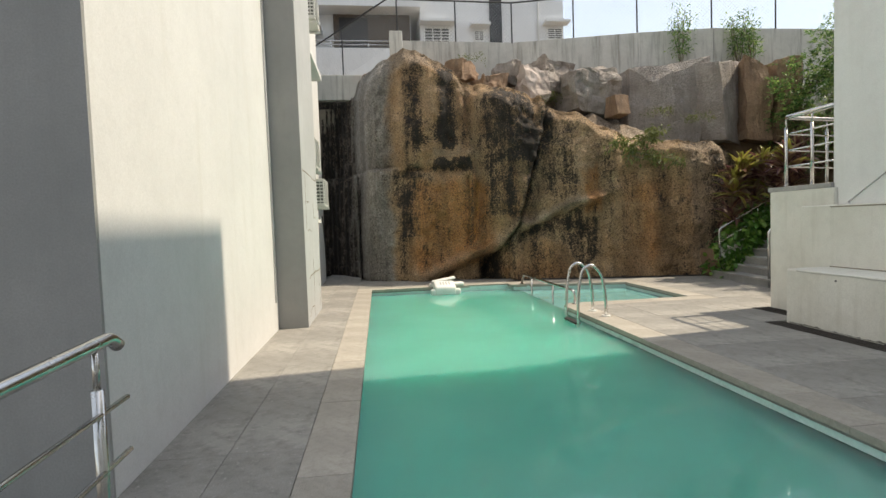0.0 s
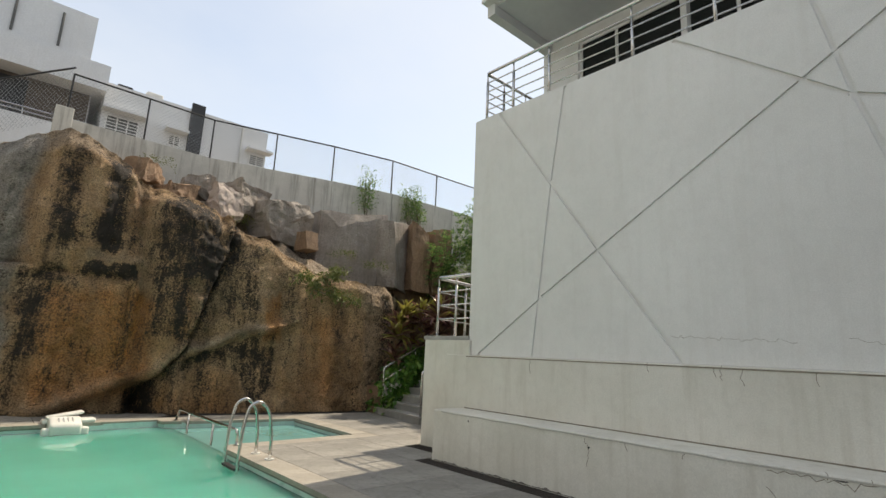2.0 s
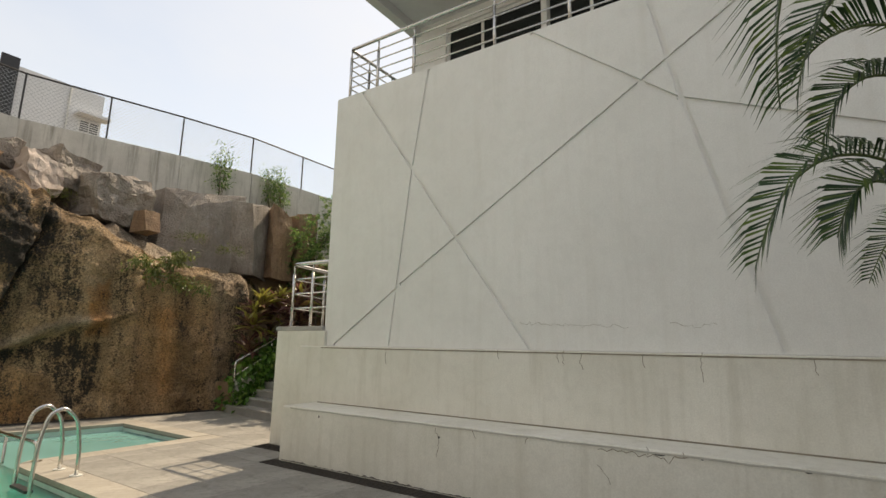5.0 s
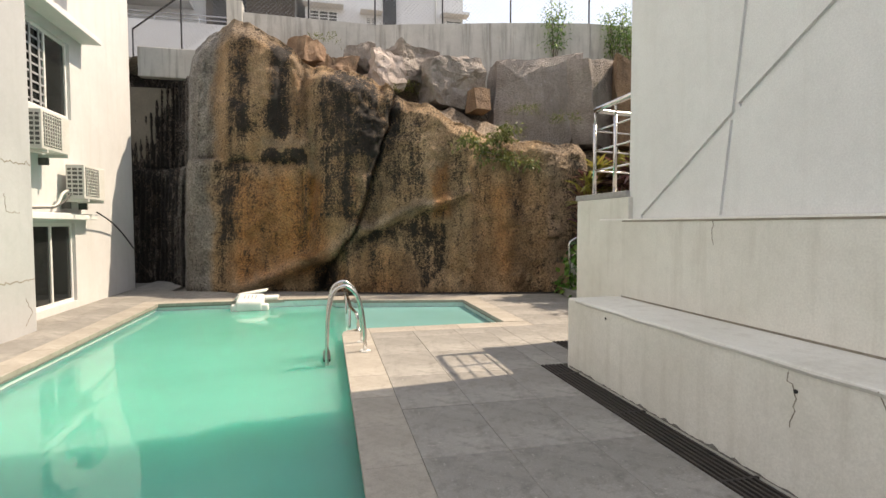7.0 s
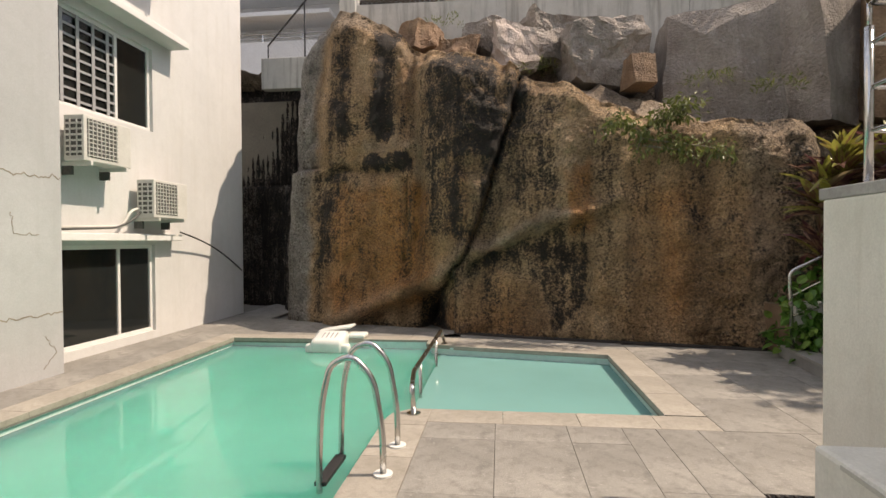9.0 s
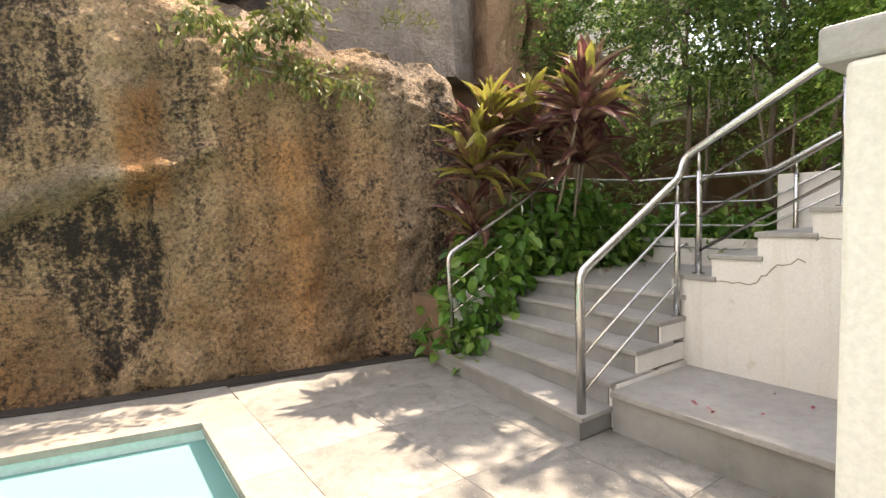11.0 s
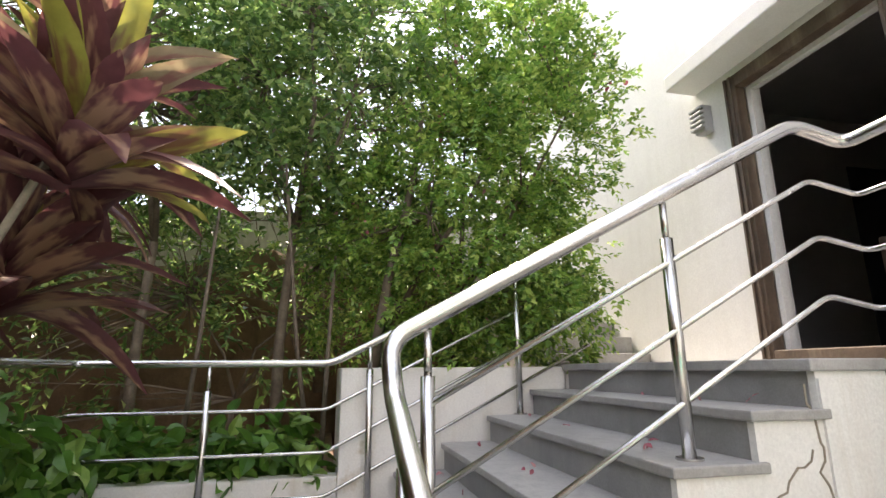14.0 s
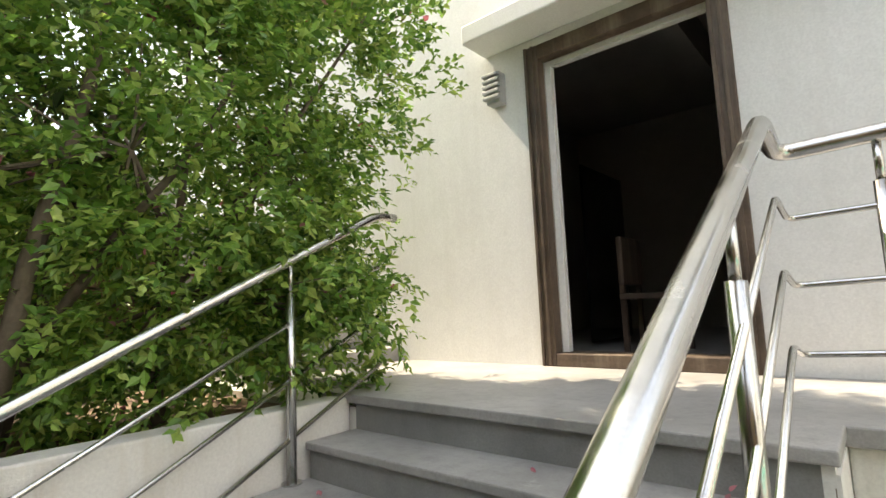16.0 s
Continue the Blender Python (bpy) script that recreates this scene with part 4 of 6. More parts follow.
def boulder(name, centre, size, material, label, seed, turn=0.0, cuts=9, rough=0.085, group="boulders on the ledge"):
    """A split granite block: a hull of random points, broken into facets and roughened."""
    r = random.Random(seed)
    bm = bmesh.new()
    pts = []
    for sx in (-1, 1):
        for sy in (-1, 1):
            for sz in (-1, 1):
                pts.append(Vector((sx * r.uniform(0.62, 1.0), sy * r.uniform(0.7, 1.0), sz * r.uniform(0.68, 1.0))))
    for _ in range(cuts):
        pts.append(Vector([r.uniform(-0.95, 0.95) for _ in range(3)]).normalized() * r.uniform(0.85, 1.1))
    for p in pts:
        bm.verts.new(p)
    bmesh.ops.convex_hull(bm, input=bm.verts[:])
    bmesh.ops.delete(bm, geom=[v for v in bm.verts if not v.link_faces], context="VERTS")
    for k in range(4):
        bmesh.ops.subdivide_edges(bm, edges=[e for e in bm.edges if e.calc_length() > 0.22], cuts=1)
        bmesh.ops.triangulate(bm, faces=bm.faces[:])
    m = Matrix.Rotation(turn, 3, "Z")
    for v in bm.verts:
        q = Vector((v.co.x * size[0], v.co.y * size[1], v.co.z * size[2]))
        q += noise.noise_vector(q * 2.2 + Vector((seed, 0, 0))) * rough * 1.4 + noise.noise_vector(q * 7 + Vector((seed, 3, 0))) * rough * 0.6
        v.co = m @ q + Vector(centre)
    ob = part(name, bm, material)
    return tagged(ob, label, "rock", group)


boulder("boulder", (5.85, 13.5, 4.80), (0.88, 0.65, 0.66), FRESH_ROCK, "rough grey pink granite boulder on the ledge", 3, 0.2)
boulder("boulder", (4.32, 13.4, 5.0), (0.40, 0.28, 0.50), PALE_ROCK, "pale split granite slab leaning on the ledge", 5, 0.3)
boulder("boulder", (6.40, 12.75, 4.30), (0.26, 0.28, 0.32), RUST_ROCK, "small rusty square granite block", 8, 0.15, 4, 0.02)
boulder("boulder", (8.0, 13.7, 4.35), (1.3, 0.8, 1.35), FRESH_ROCK, "large grey pink granite block with a flat face", 12, -0.2, 6, 0.04)
boulder("boulder", (9.35, 13.1, 4.4), (0.7, 0.6, 1.2), FRESH_ROCK, "dark grey granite block on the ledge", 14, 0.5, 6, 0.04)
boulder("boulder", (10.15, 12.7, 4.4), (0.42, 0.5, 1.2), RUST_ROCK, "orange stained upright granite block", 21, -0.3, 4, 0.05)
boulder("boulder", (11.0, 12.7, 4.4), (0.45, 0.5, 1.2), RUST_ROCK, "brown cracked upright granite block", 23, -0.2, 4, 0.05)
boulder("boulder", (3.2, 13.6, 5.08), (0.42, 0.38, 0.27), RUST_ROCK, "brown weathered boulder on the ledge", 31, 0.2)
boulder("boulder", (2.5, 14.0, 5.52), (0.45, 0.38, 0.24), RUST_ROCK, "brown weathered boulder on the ledge", 33, 0.8)
boulder("boulder", (5.1, 14.0, 5.35), (0.6, 0.4, 0.5), FRESH_ROCK, "grey granite boulder under the parapet", 35, 0.4)
boulder("boulder", (3.75, 13.9, 5.4), (0.45, 0.35, 0.3), FRESH_ROCK, "grey granite boulder under the parapet", 37, 0.1)
structure("earth_slope", uneven(gridded(9.6, 15.5, 12.7, 14.5, 0, 4.0, 12), 0.25, 0.8), SOIL, "brown earth behind the planted bed", "bank", smooth=True)

# parapet on the rock, with its fence
PARAPET = ((0.85, 14.75), (4.2, 14.85), (7.6, 13.95), (9.6, 13.55), (13.5, 13.5), (17.5, 13.9))
pw = thing("parapet", (6, 14, 3.4), "grey concrete parapet streaked with black and rust", "wall", kind="structure")
for (ax, ay), (bx, by) in zip(PARAPET, PARAPET[1:]):
    d = Vector((bx - ax, by - ay)).normalized() * 0.004
    nx, ny = -d.y / 0.004 * 0.1, d.x / 0.004 * 0.1
    part("wall_section", prism([(ax - nx, ay - ny), (bx - nx, by - ny), (bx + nx, by + ny), (ax + nx, ay + ny)], 3.4, 6.6), CONCRETE, pw)
structure("parapet_pier", boxed(0.62, 0.98, 14.58, 14.94, 5.2, 6.85, bevel=0.02), CONCRETE, "stained concrete parapet end pier", "wall")
structure("boundary_wall", boxed(-1.7, 0.62, 15.7, 15.95, 5.2, 5.95, bevel=0.02), CONCRETE, "low stained concrete boundary wall", "wall")
structure("rear_ground", boxed(-40, 60, 16.45, 80, 0.0, 5.1), GROUND, "raised ground behind the parapet", "ground")


# ---- rails ----
def railing(name, at, label, hand, bars, posts, group="", r_hand=0.030):
    """Steel railing: a handrail, thin bars and posts, each a part."""
    ob = thing(name, at, label, "railing", group)
    part("handrail", tube(smooth_path(hand, 0.07), r_hand, 14), STEEL, ob, "", True)
    for b in bars:
        part("bar", tube(smooth_path(b, 0.04), 0.011, 8), STEEL, ob, "", True)
    for x, y, z0, z1 in posts:
        p = part("post", tube([(x, y, z0), (x, y, z1 - 0.14)], 0.023, 12), STEEL, ob, "", True)
        part("spigot", tube([(x, y, z1 - 0.15), (x, y, z1)], 0.013, 10), STEEL, p, "", True)
        part("flange", disc(x, y, z0, 0.045, 0.008), STEEL, p)
    return ob


X1, X2, YP = 8.57, 6.02, 6.82
railing("stair_railing", (8.5, 8.72, 0), "polished stainless steel railing up the steps and terrace",
        [(7.35, 8.73, 0.16), (7.33, 8.72, 1.06), (8.50, 8.745, 1.68), (8.565, 8.75, 1.83), (X1, 7.08, 2.725), (X1, YP, 2.665), (X2, YP, 2.77), (X2, 5.93, 2.77)],
        [[(7.37, 8.72, 0.78 - 0.24 * k), (8.48, 8.72, 1.40 - 0.24 * k), (8.53, 8.70, 1.42 - 0.24 * k)] for k in range(3)]
        + [[(8.555, 8.64, 1.63 - 0.255 * k), (8.555, 7.06, 2.475 - 0.235 * k), (8.555, YP, 2.43 - 0.235 * k), (X2 + 0.01, YP - 0.01, 2.53 - 0.235 * k), (X2 + 0.01, 5.93, 2.53 - 0.235 * k)] for k in range(3)],
        [(8.43, 8.72, 0.64, 1.62), (8.565, 8.63, 0.955, 1.86), (8.565, 7.74, 1.44, 2.34), (8.29, YP, 1.765, 2.66), (7.4, YP, 1.765, 2.70), (6.7, YP, 1.765, 2.73), (6.03, YP - 0.01, 1.765, 2.76), (6.02, 6.35, 1.765, 2.76)])
railing("planter_railing", (9.0, 10.35, 0), "slim stainless steel railing half covered by leaves",
        [(7.54, 10.37, 0.16), (7.49, 10.35, 1.08), (8.85, 10.36, 1.78), (10.38, 10.36, 1.78), (10.37, 8.90, 1.78), (10.36, 7.12, 2.68), (10.36, 6.98, 2.68)],
        [[(7.52, 10.35, 0.80 - 0.25 * k), (8.85, 10.36, 1.50 - 0.25 * k), (10.36, 10.35, 1.50 - 0.25 * k), (10.36, 8.92, 1.50 - 0.25 * k), (10.35, 7.12, 2.40 - 0.25 * k)] for k in range(3)],
        [(8.42, 10.35, 0.78, 1.54), (8.93, 10.35, 0.80, 1.76), (9.65, 10.36, 0.80, 1.76), (10.37, 9.62, 0.80, 1.76), (10.36, 8.66, 0.80, 1.88), (10.36, 7.65, 1.44, 2.40)], r_hand=0.024)
railing("ramp_railing", (-0.93, 1.5, 0), "stainless steel railing with thin bars beside the building",
        [(-0.97, 2.20, 0.96), (-0.97, 2.14, 1.0), (-0.96, 1.30, 0.98), (-0.96, -0.6, 0.98)],
        [[(-0.955, 2.22, 0.74 - 0.22 * k), (-0.945, 1.30, 0.73 - 0.22 * k), (-0.945, -0.6, 0.73 - 0.22 * k)] for k in range(3)],
        [(-0.965, 2.02, 0.0, 0.97), (-0.965, 1.0, 0.0, 0.95), (-0.965, 0.0, 0.0, 0.95)], r_hand=0.027)
railing("balcony_railing", (6.0, 3.0, 5.4), "stainless steel balcony railing on the parapet wall",
        [(7.75, 5.80, 6.32), (6.05, 5.80, 6.32), (6.05, 4.0, 6.29), (6.05, -0.9, 6.17), (7.75, -0.9, 6.17)],
        [[(7.75, 5.80, 6.14 - 0.17 * k), (6.05, 5.80, 6.14 - 0.17 * k), (6.05, -0.9, 6.0 - 0.17 * k)] for k in range(4)],
        [(6.06, 5.79, 5.40, 6.31), (6.5, 5.80, 4.55, 6.31), (7.1, 5.80, 4.55, 6.31)] + [(6.06, y, 5.40, 6.29 - 0.02 * (5.8 - y)) for y in (5.2, 4.48, 3.11, 2.06, 0.97, -0.08)], r_hand=0.026)

# pool ladder and divider rail
lad = thing("pool_ladder", (3.3, 7.1, 0), "curved stainless steel pool ladder with black treads", "ladder")
for y in (6.96, 7.42):
    arch = [(3.30, y, 0.0), (3.30, y, 0.28), (3.24, y, 0.62), (3.10, y, 0.76), (2.96, y, 0.70), (2.90, y, 0.45), (2.88, y, 0.1), (2.88, y, -1.1)]
    st = part("stringer", tube(smooth_path(arch, 0.16, 6), 0.021, 12), STEEL, lad, "", True)
    part("flange", disc(3.30, y, 0.0, 0.062, 0.012), PLASTIC, st, "white plastic flange")
for z in (-0.10, -0.38, -0.66):
    part("tread", boxed(2.84, 2.92, 6.97, 7.41, z, z + 0.03, bevel=0.006), BLACK_PAINT, lad, "black plastic tread")
dv = thing("divider_rail", (3.24, 9.6, 0), "low stainless steel rail between the pools", "railing")
part("rail", tube(smooth_path([(3.30, 8.12, 0.0), (3.28, 8.14, 0.22), (3.22, 8.6, 0.24), (3.22, 10.85, 0.24), (3.24, 11.12, 0.02)], 0.05), 0.024, 12), STEEL, dv, "", True)
for y in (9.0, 10.3):
    part("post", tube([(3.22, y, -0.5), (3.22, y, 0.23)], 0.018, 10), STEEL, dv, "", True)
part("flange", disc(3.30, 8.12, 0.0, 0.06, 0.01), STEEL, dv)
part("flange", disc(3.24, 11.13, 0.0, 0.05, 0.01), STEEL, dv)

# white pool device hung over the far edge
pd = thing("pool_skimmer", (1.25, 11.3, 0), "white plastic pool skimmer hung over the edge", "pool equipment")
sk = boxed(1.27, 1.74, 11.0, 11.42, -0.17, 0.13, bevel=0.045)
for v in sk.verts:
    if v.co.z > 0.05:
        v.co.z -= 0.10 * max(0.0, 11.2 - v.co.y) / 0.2
part("body", sk, PLASTIC, pd, "", True)
well = boxed(1.35, 1.66, 11.06, 11.28, 0.09, 0.105, bevel=0.01)
for v in well.verts:
    v.co.z -= 0.48 * max(0.0, 11.2 - v.co.y)
part("well", well, AC_DARK, pd, "dark slotted intake")
for k in range(4):
    bar = boxed(1.40 + 0.065 * k, 1.42 + 0.065 * k, 11.07, 11.27, 0.10, 0.118)
    for v in bar.verts:
        v.co.z -= 0.48 * max(0.0, 11.2 - v.co.y)
    part("slat", bar, LAMP_GREY, pd)
part("float_arm", boxed(1.18, 1.30, 11.02, 11.16, -0.17, -0.02, bevel=0.03), PLASTIC, pd, "", True)
part("float_arm", boxed(1.71, 1.84, 11.02, 11.16, -0.17, -0.02, bevel=0.03), PLASTIC, pd, "", True)
part("tray", boxed(1.20, 1.98, 11.38, 11.66, 0.0, 0.07, bevel=0.025), PLASTIC, pd, "", True)
lid = boxed(1.25, 1.78, 11.36, 11.64, 0.08, 0.12, bevel=0.018)
for v in lid.verts:
    v.co.z += 0.14 * (v.co.x - 1.25) / 0.53 * 0.6
part("cover", lid, PLASTIC, pd, "loose white cover lying tilted", True)

# drains
dr = thing("floor_drain", (5.12, 3.0, 0), "narrow rusty iron drain grating along the plinth", "drain")
part("channel", boxed(4.985, 5.245, -6.0, 5.98, -0.055, -0.02), GRATE, dr)
for x in (5.005, 5.045, 5.085, 5.125, 5.165, 5.205):
    part("slat", boxed(x - 0.007, x + 0.009, -6.0, 5.98, -0.02, 0.003), GRATE, dr)
for i in range(12):
    y = -5.9 + i * 1.05
    part("cross_bar", boxed(4.985, 5.24, y, y + 0.02, -0.03, 0.001), GRATE, dr)
dr2 = thing("floor_drain", (5.7, 6.75, 0), "short iron drain grating at the terrace corner", "drain")
part("channel", boxed(5.56, 5.86, 6.30, 6.93, -0.05, -0.02), GRATE, dr2)
for k in range(6):
    part("slat", boxed(5.57 + 0.05 * k, 5.585 + 0.05 * k, 6.30, 6.93, -0.02, 0.003), GRATE, dr2)
dr3 = thing("floor_drain", (5.5, 11.4, 0), "dark iron drain channel along the rock foot", "drain")
gut = [(3.3, 11.92), (4.5, 11.58), (6.0, 11.28), (7.5, 10.96)]
for k in range(4):
    part("slat", strip([(x + 0.02 * k, y + 0.042 * k, 0.004) for x, y in gut], 0.026, (0, 0, 1), 0.012), GRATE, dr3)
part("channel", strip([(x + 0.03, y + 0.07, -0.01) for x, y in gut], 0.2, (0, 0, 1), 0.008), GRATE, dr3)


# ---- windows, air conditioners and door ----
def window(name, x, y0, y1, z0, z1, label, face=1, panes=2, grille=False, inset=0.10):
    """A sliding window in a wall whose outer face looks along x."""
    w = thing(name, (x, (y0 + y1) / 2, z0), label, "window", kind="structure")
    xa, xb = sorted((x - face * inset, x - face * (inset - 0.05)))
    t = 0.055
    for a in ((y0, y0 + t, z0, z1), (y1 - t, y1, z0, z1), (y0 + t, y1 - t, z0, z0 + t), (y0 + t, y1 - t, z1 - t, z1)):
        part("frame", boxed(xa, xb, *a, bevel=0.004), WINDOW_FRAME, w)
    cut = [y0 + t + (y1 - y0 - 2 * t) * (0.62 if panes == 2 and k == 1 else k / panes) for k in range(panes + 1)]
    for k in range(panes):
        if k:
            part("mullion", boxed(xa - 0.004, xb + 0.004, cut[k] - 0.025, cut[k] + 0.025, z0 + t, z1 - t, bevel=0.004), WINDOW_FRAME, w)
        g = part("pane", boxed((xa + xb) / 2 - 0.004, (xa + xb) / 2 + 0.004, cut[k] + 0.01, cut[k + 1] - 0.01, z0 + t, z1 - t), GLASS, w)
        g.visible_shadow = False
    if grille:
        xg = (xa + xb) / 2 + face * 0.012
        for k in range(9):
            z = z0 + 0.1 + k * (z1 - z0 - 0.2) / 8
            part("grille_bar", boxed(*sorted((xg, xg + face * 0.012)), cut[0] + 0.01, cut[1] - 0.03, z, z + 0.03), LAMP_GREY, w)
        for k in range(4):
            y = cut[0] + 0.12 + k * (cut[1] - cut[0] - 0.3) / 3
            part("grille_bar", boxed(*sorted((xg + face * 0.012, xg + face * 0.022)), y, y + 0.05, z0 + t, z1 - t), LAMP_GREY, w)
    return w


window("window_1", -1.35, 9.45, 11.28, 0.12, 1.46, "white framed sliding window with dark glass")
window("window_2", -1.35, 9.45, 11.28, 3.22, 4.50, "white framed sliding window with inner grille", grille=True)
for k in range(3):
    window("balcony_window", 7.8, 5.10 - 2.0 * (k + 1), 5.10 - 2.0 * k, 6.0, 7.45, "white framed dark balcony window", face=-1, panes=2)
for y in (3.1, 1.1):
    structure("balcony_mullion", boxed(7.76, 7.9, y - 0.05, y + 0.05, 6.0, 7.45), WINDOW_FRAME, "white window post", "trim")
for z, y1 in ((4.66, 11.75), (1.52, 11.7)):
    structure("sunshade", boxed(-1.36, -1.02 if z > 2 else -1.16, 9.13, y1, z, z + 0.10, bevel=0.01), WHITE_WALL, "white concrete sunshade over a window", "sunshade")


def air_conditioner(at):
    """Outdoor unit facing +x, hung on two brackets."""
    x, y, z = at
    a = thing("air_conditioner", at, "aged white outdoor air conditioner unit on brackets", "air conditioner", "air conditioners on the wall")
    part("body", boxed(x, x + 0.27, y, y + 0.80, z, z + 0.56, bevel=0.012), AC_WHITE, a)
    part("fan_recess", boxed(x + 0.268, x + 0.274, y + 0.05, y + 0.55, z + 0.05, z + 0.52), AC_DARK, a, "dark fan opening")
    for k in range(9):
        part("grille_bar", boxed(x + 0.274, x + 0.284, y + 0.05, y + 0.55, z + 0.065 + 0.052 * k, z + 0.076 + 0.052 * k), AC_WHITE, a)
    for k in range(8):
        part("grille_bar", boxed(x + 0.276, x + 0.286, y + 0.06 + 0.066 * k, y + 0.068 + 0.066 * k, z + 0.05, z + 0.52), AC_WHITE, a)
    part("side_fins", boxed(x + 0.03, x + 0.24, y - 0.004, y + 0.002, z + 0.06, z + 0.50), AC_DARK, a, "dark side fins")
    for k in range(6):
        part("side_slat", boxed(x + 0.02, x + 0.25, y - 0.012, y - 0.003, z + 0.09 + 0.07 * k, z + 0.115 + 0.07 * k), AC_WHITE, a)
    for k in range(2):
        part("side_slat", boxed(x + 0.085 + 0.09 * k, x + 0.10 + 0.09 * k, y - 0.014, y - 0.004, z + 0.06, z + 0.50), AC_WHITE, a)
    for yy in (y + 0.08, y + 0.68):
        part("bracket", boxed(x - 0.12, x + 0.29, yy, yy + 0.04, z - 0.05, z, bevel=0.004), AC_WHITE, a)
        part("bracket", boxed(x - 0.12, x + 0.02, yy, yy + 0.04, z - 0.16, z - 0.05), AC_DARK, a)
    return a


air_conditioner((-1.24, 9.50, 2.50))
air_conditioner((-1.24, 10.75, 1.86))
air_conditioner((-1.24, 10.50, 5.55))
cb = thing("cable", (-1.3, 12, 1.7), "black cable drooping from the sunshade to the wall", "cable")
part("cable_line", tube([(-1.13 - 0.20 * s, 11.6 + 2.35 * s, 1.66 - 0.75 * s + 0.10 * math.sin(s * 3.14)) for s in (k / 10 for k in range(11))], 0.014, 6), BLACK_PAINT, cb, "", True)
cb = thing("refrigerant_pipe", (-1.25, 10.5, 1.7), "white insulated pipes from an air conditioner", "pipe")
part("pipe", tube(smooth_path([(-1.2, 10.78, 2.0), (-1.22, 10.6, 1.95), (-1.24, 10.45, 1.72), (-1.26, 9.4, 1.68)], 0.1), 0.022, 8), AC_WHITE, cb, "", True)
part("pipe", tube(smooth_path([(-1.16, 10.80, 1.98), (-1.18, 10.55, 1.80), (-1.20, 10.3, 1.70), (-1.2, 9.4, 1.66)], 0.1), 0.016, 8), AC_DARK, cb, "", True)
for y in (7.22, 7.27):
    cb = thing("cable", (-1.34, y, 0), "thin grey cable running down the wall", "cable", "wall cables")
    part("cable_line", tube([(-1.342, y + 0.02 * math.sin(k * 1.3), 0.4 + k * 0.8) for k in range(15)], 0.005, 6), LAMP_GREY, cb)

door = thing("door_1", (9.45, 5.9, 1.765), "weathered brown wooden door frame with an open doorway", "door", kind="structure")
for a in ((8.80, 8.895, 1.765, 3.97), (9.975, 10.06, 1.765, 3.97)):
    part("jamb", boxed(a[0], a[1], 5.83, 5.925, a[2], a[3], bevel=0.008), WOOD, door)
    for k in range(2):
        xm = a[0] + 0.03 + 0.05 * k
        part("moulding", boxed(xm, xm + 0.022, 5.922, 5.935, a[2], a[3], bevel=0.004), WOOD, door)
part("head", boxed(8.895, 9.975, 5.83, 5.925, 3.865, 3.97, bevel=0.008), WOOD, door)
part("threshold", boxed(8.895, 9.975, 5.72, 5.93, 1.765, 1.85, bevel=0.008), WOOD, door)
part("white_stop", boxed(9.93, 9.973, 5.77, 5.826, 1.85, 3.865), WINDOW_FRAME, door, "white inner door stop")
part("white_stop", boxed(8.897, 9.93, 5.77, 5.826, 3.832, 3.865), WINDOW_FRAME, door, "white inner door stop")
leaf_ = part("door_leaf", boxed(8.83, 8.895, 4.75, 5.62, 1.78, 3.84, bevel=0.01), WOOD, door, "dark wooden door leaf swung inwards")
pn = part("glass_panel", boxed(10.4, 10.42, 3.4, 4.4, 1.80, 3.5), GLASS, door, "dark glass inner panel")

ch = thing("chair", (9.75, 4.6, 1.76), "dark wooden chair in the dim room", "chair")
part("seat", boxed(9.5, 9.95, 4.4, 4.85, 2.18, 2.23, bevel=0.01), WOOD, ch)
part("backrest", boxed(9.9, 9.95, 4.4, 4.85, 2.30, 2.70, bevel=0.015), WOOD, ch)
for x in (9.52, 9.91):
    for y in (4.42, 4.79):
        part("leg", boxed(x, x + 0.04, y, y + 0.04, 1.76, 2.18 if x < 9.6 else 2.6), WOOD, ch)
structure("door_canopy", boxed(8.3, 10.42, 5.905, 6.20, 4.03, 4.17, bevel=0.012), WHITE_WALL, "white concrete canopy slab over the door", "canopy")
wlamp = thing("wall_lamp", (10.33, 5.95, 3.75), "grey louvred outdoor wall lamp beside the door", "lamp")
part("housing", boxed(10.25, 10.37, 5.905, 6.00, 3.62, 3.86, bevel=0.012), LAMP_GREY, wlamp)
for k in range(5):
    part("louvre", boxed(10.24, 10.38, 5.99, 6.03, 3.65 + 0.042 * k, 3.672 + 0.042 * k, bevel=0.004), LAMP_GREY, wlamp)


# cracks and chips in the plaster
def crack(points, normal, width=0.008, parent=None):
    r = random.Random(len(points) * 7 + int(points[0][1] * 100))
    pts = []
    for a, b in zip(points, points[1:]):
        a, b = Vector(a), Vector(b)
        k = max(2, int((b - a).length / 0.035))
        for i in range(k):
            p = a.lerp(b, i / k)
            j = Vector((r.gauss(0, 0.009), r.gauss(0, 0.009), r.gauss(0, 0.011)))
            nn = Vector(normal)
            pts.append(p + j - nn * j.dot(nn))
    pts.append(Vector(points[-1]))
    return structure("crack", strip(pts, width * 0.55, normal, 0.0025), CRACK, "hairline crack in the plaster", "crack")


def wall_crack(x, points, normal_x, width):
    """A crack through (y, z) points on a wall that faces along x."""
    return crack([(x, y, z) for y, z in points], (normal_x, 0, 0), width)


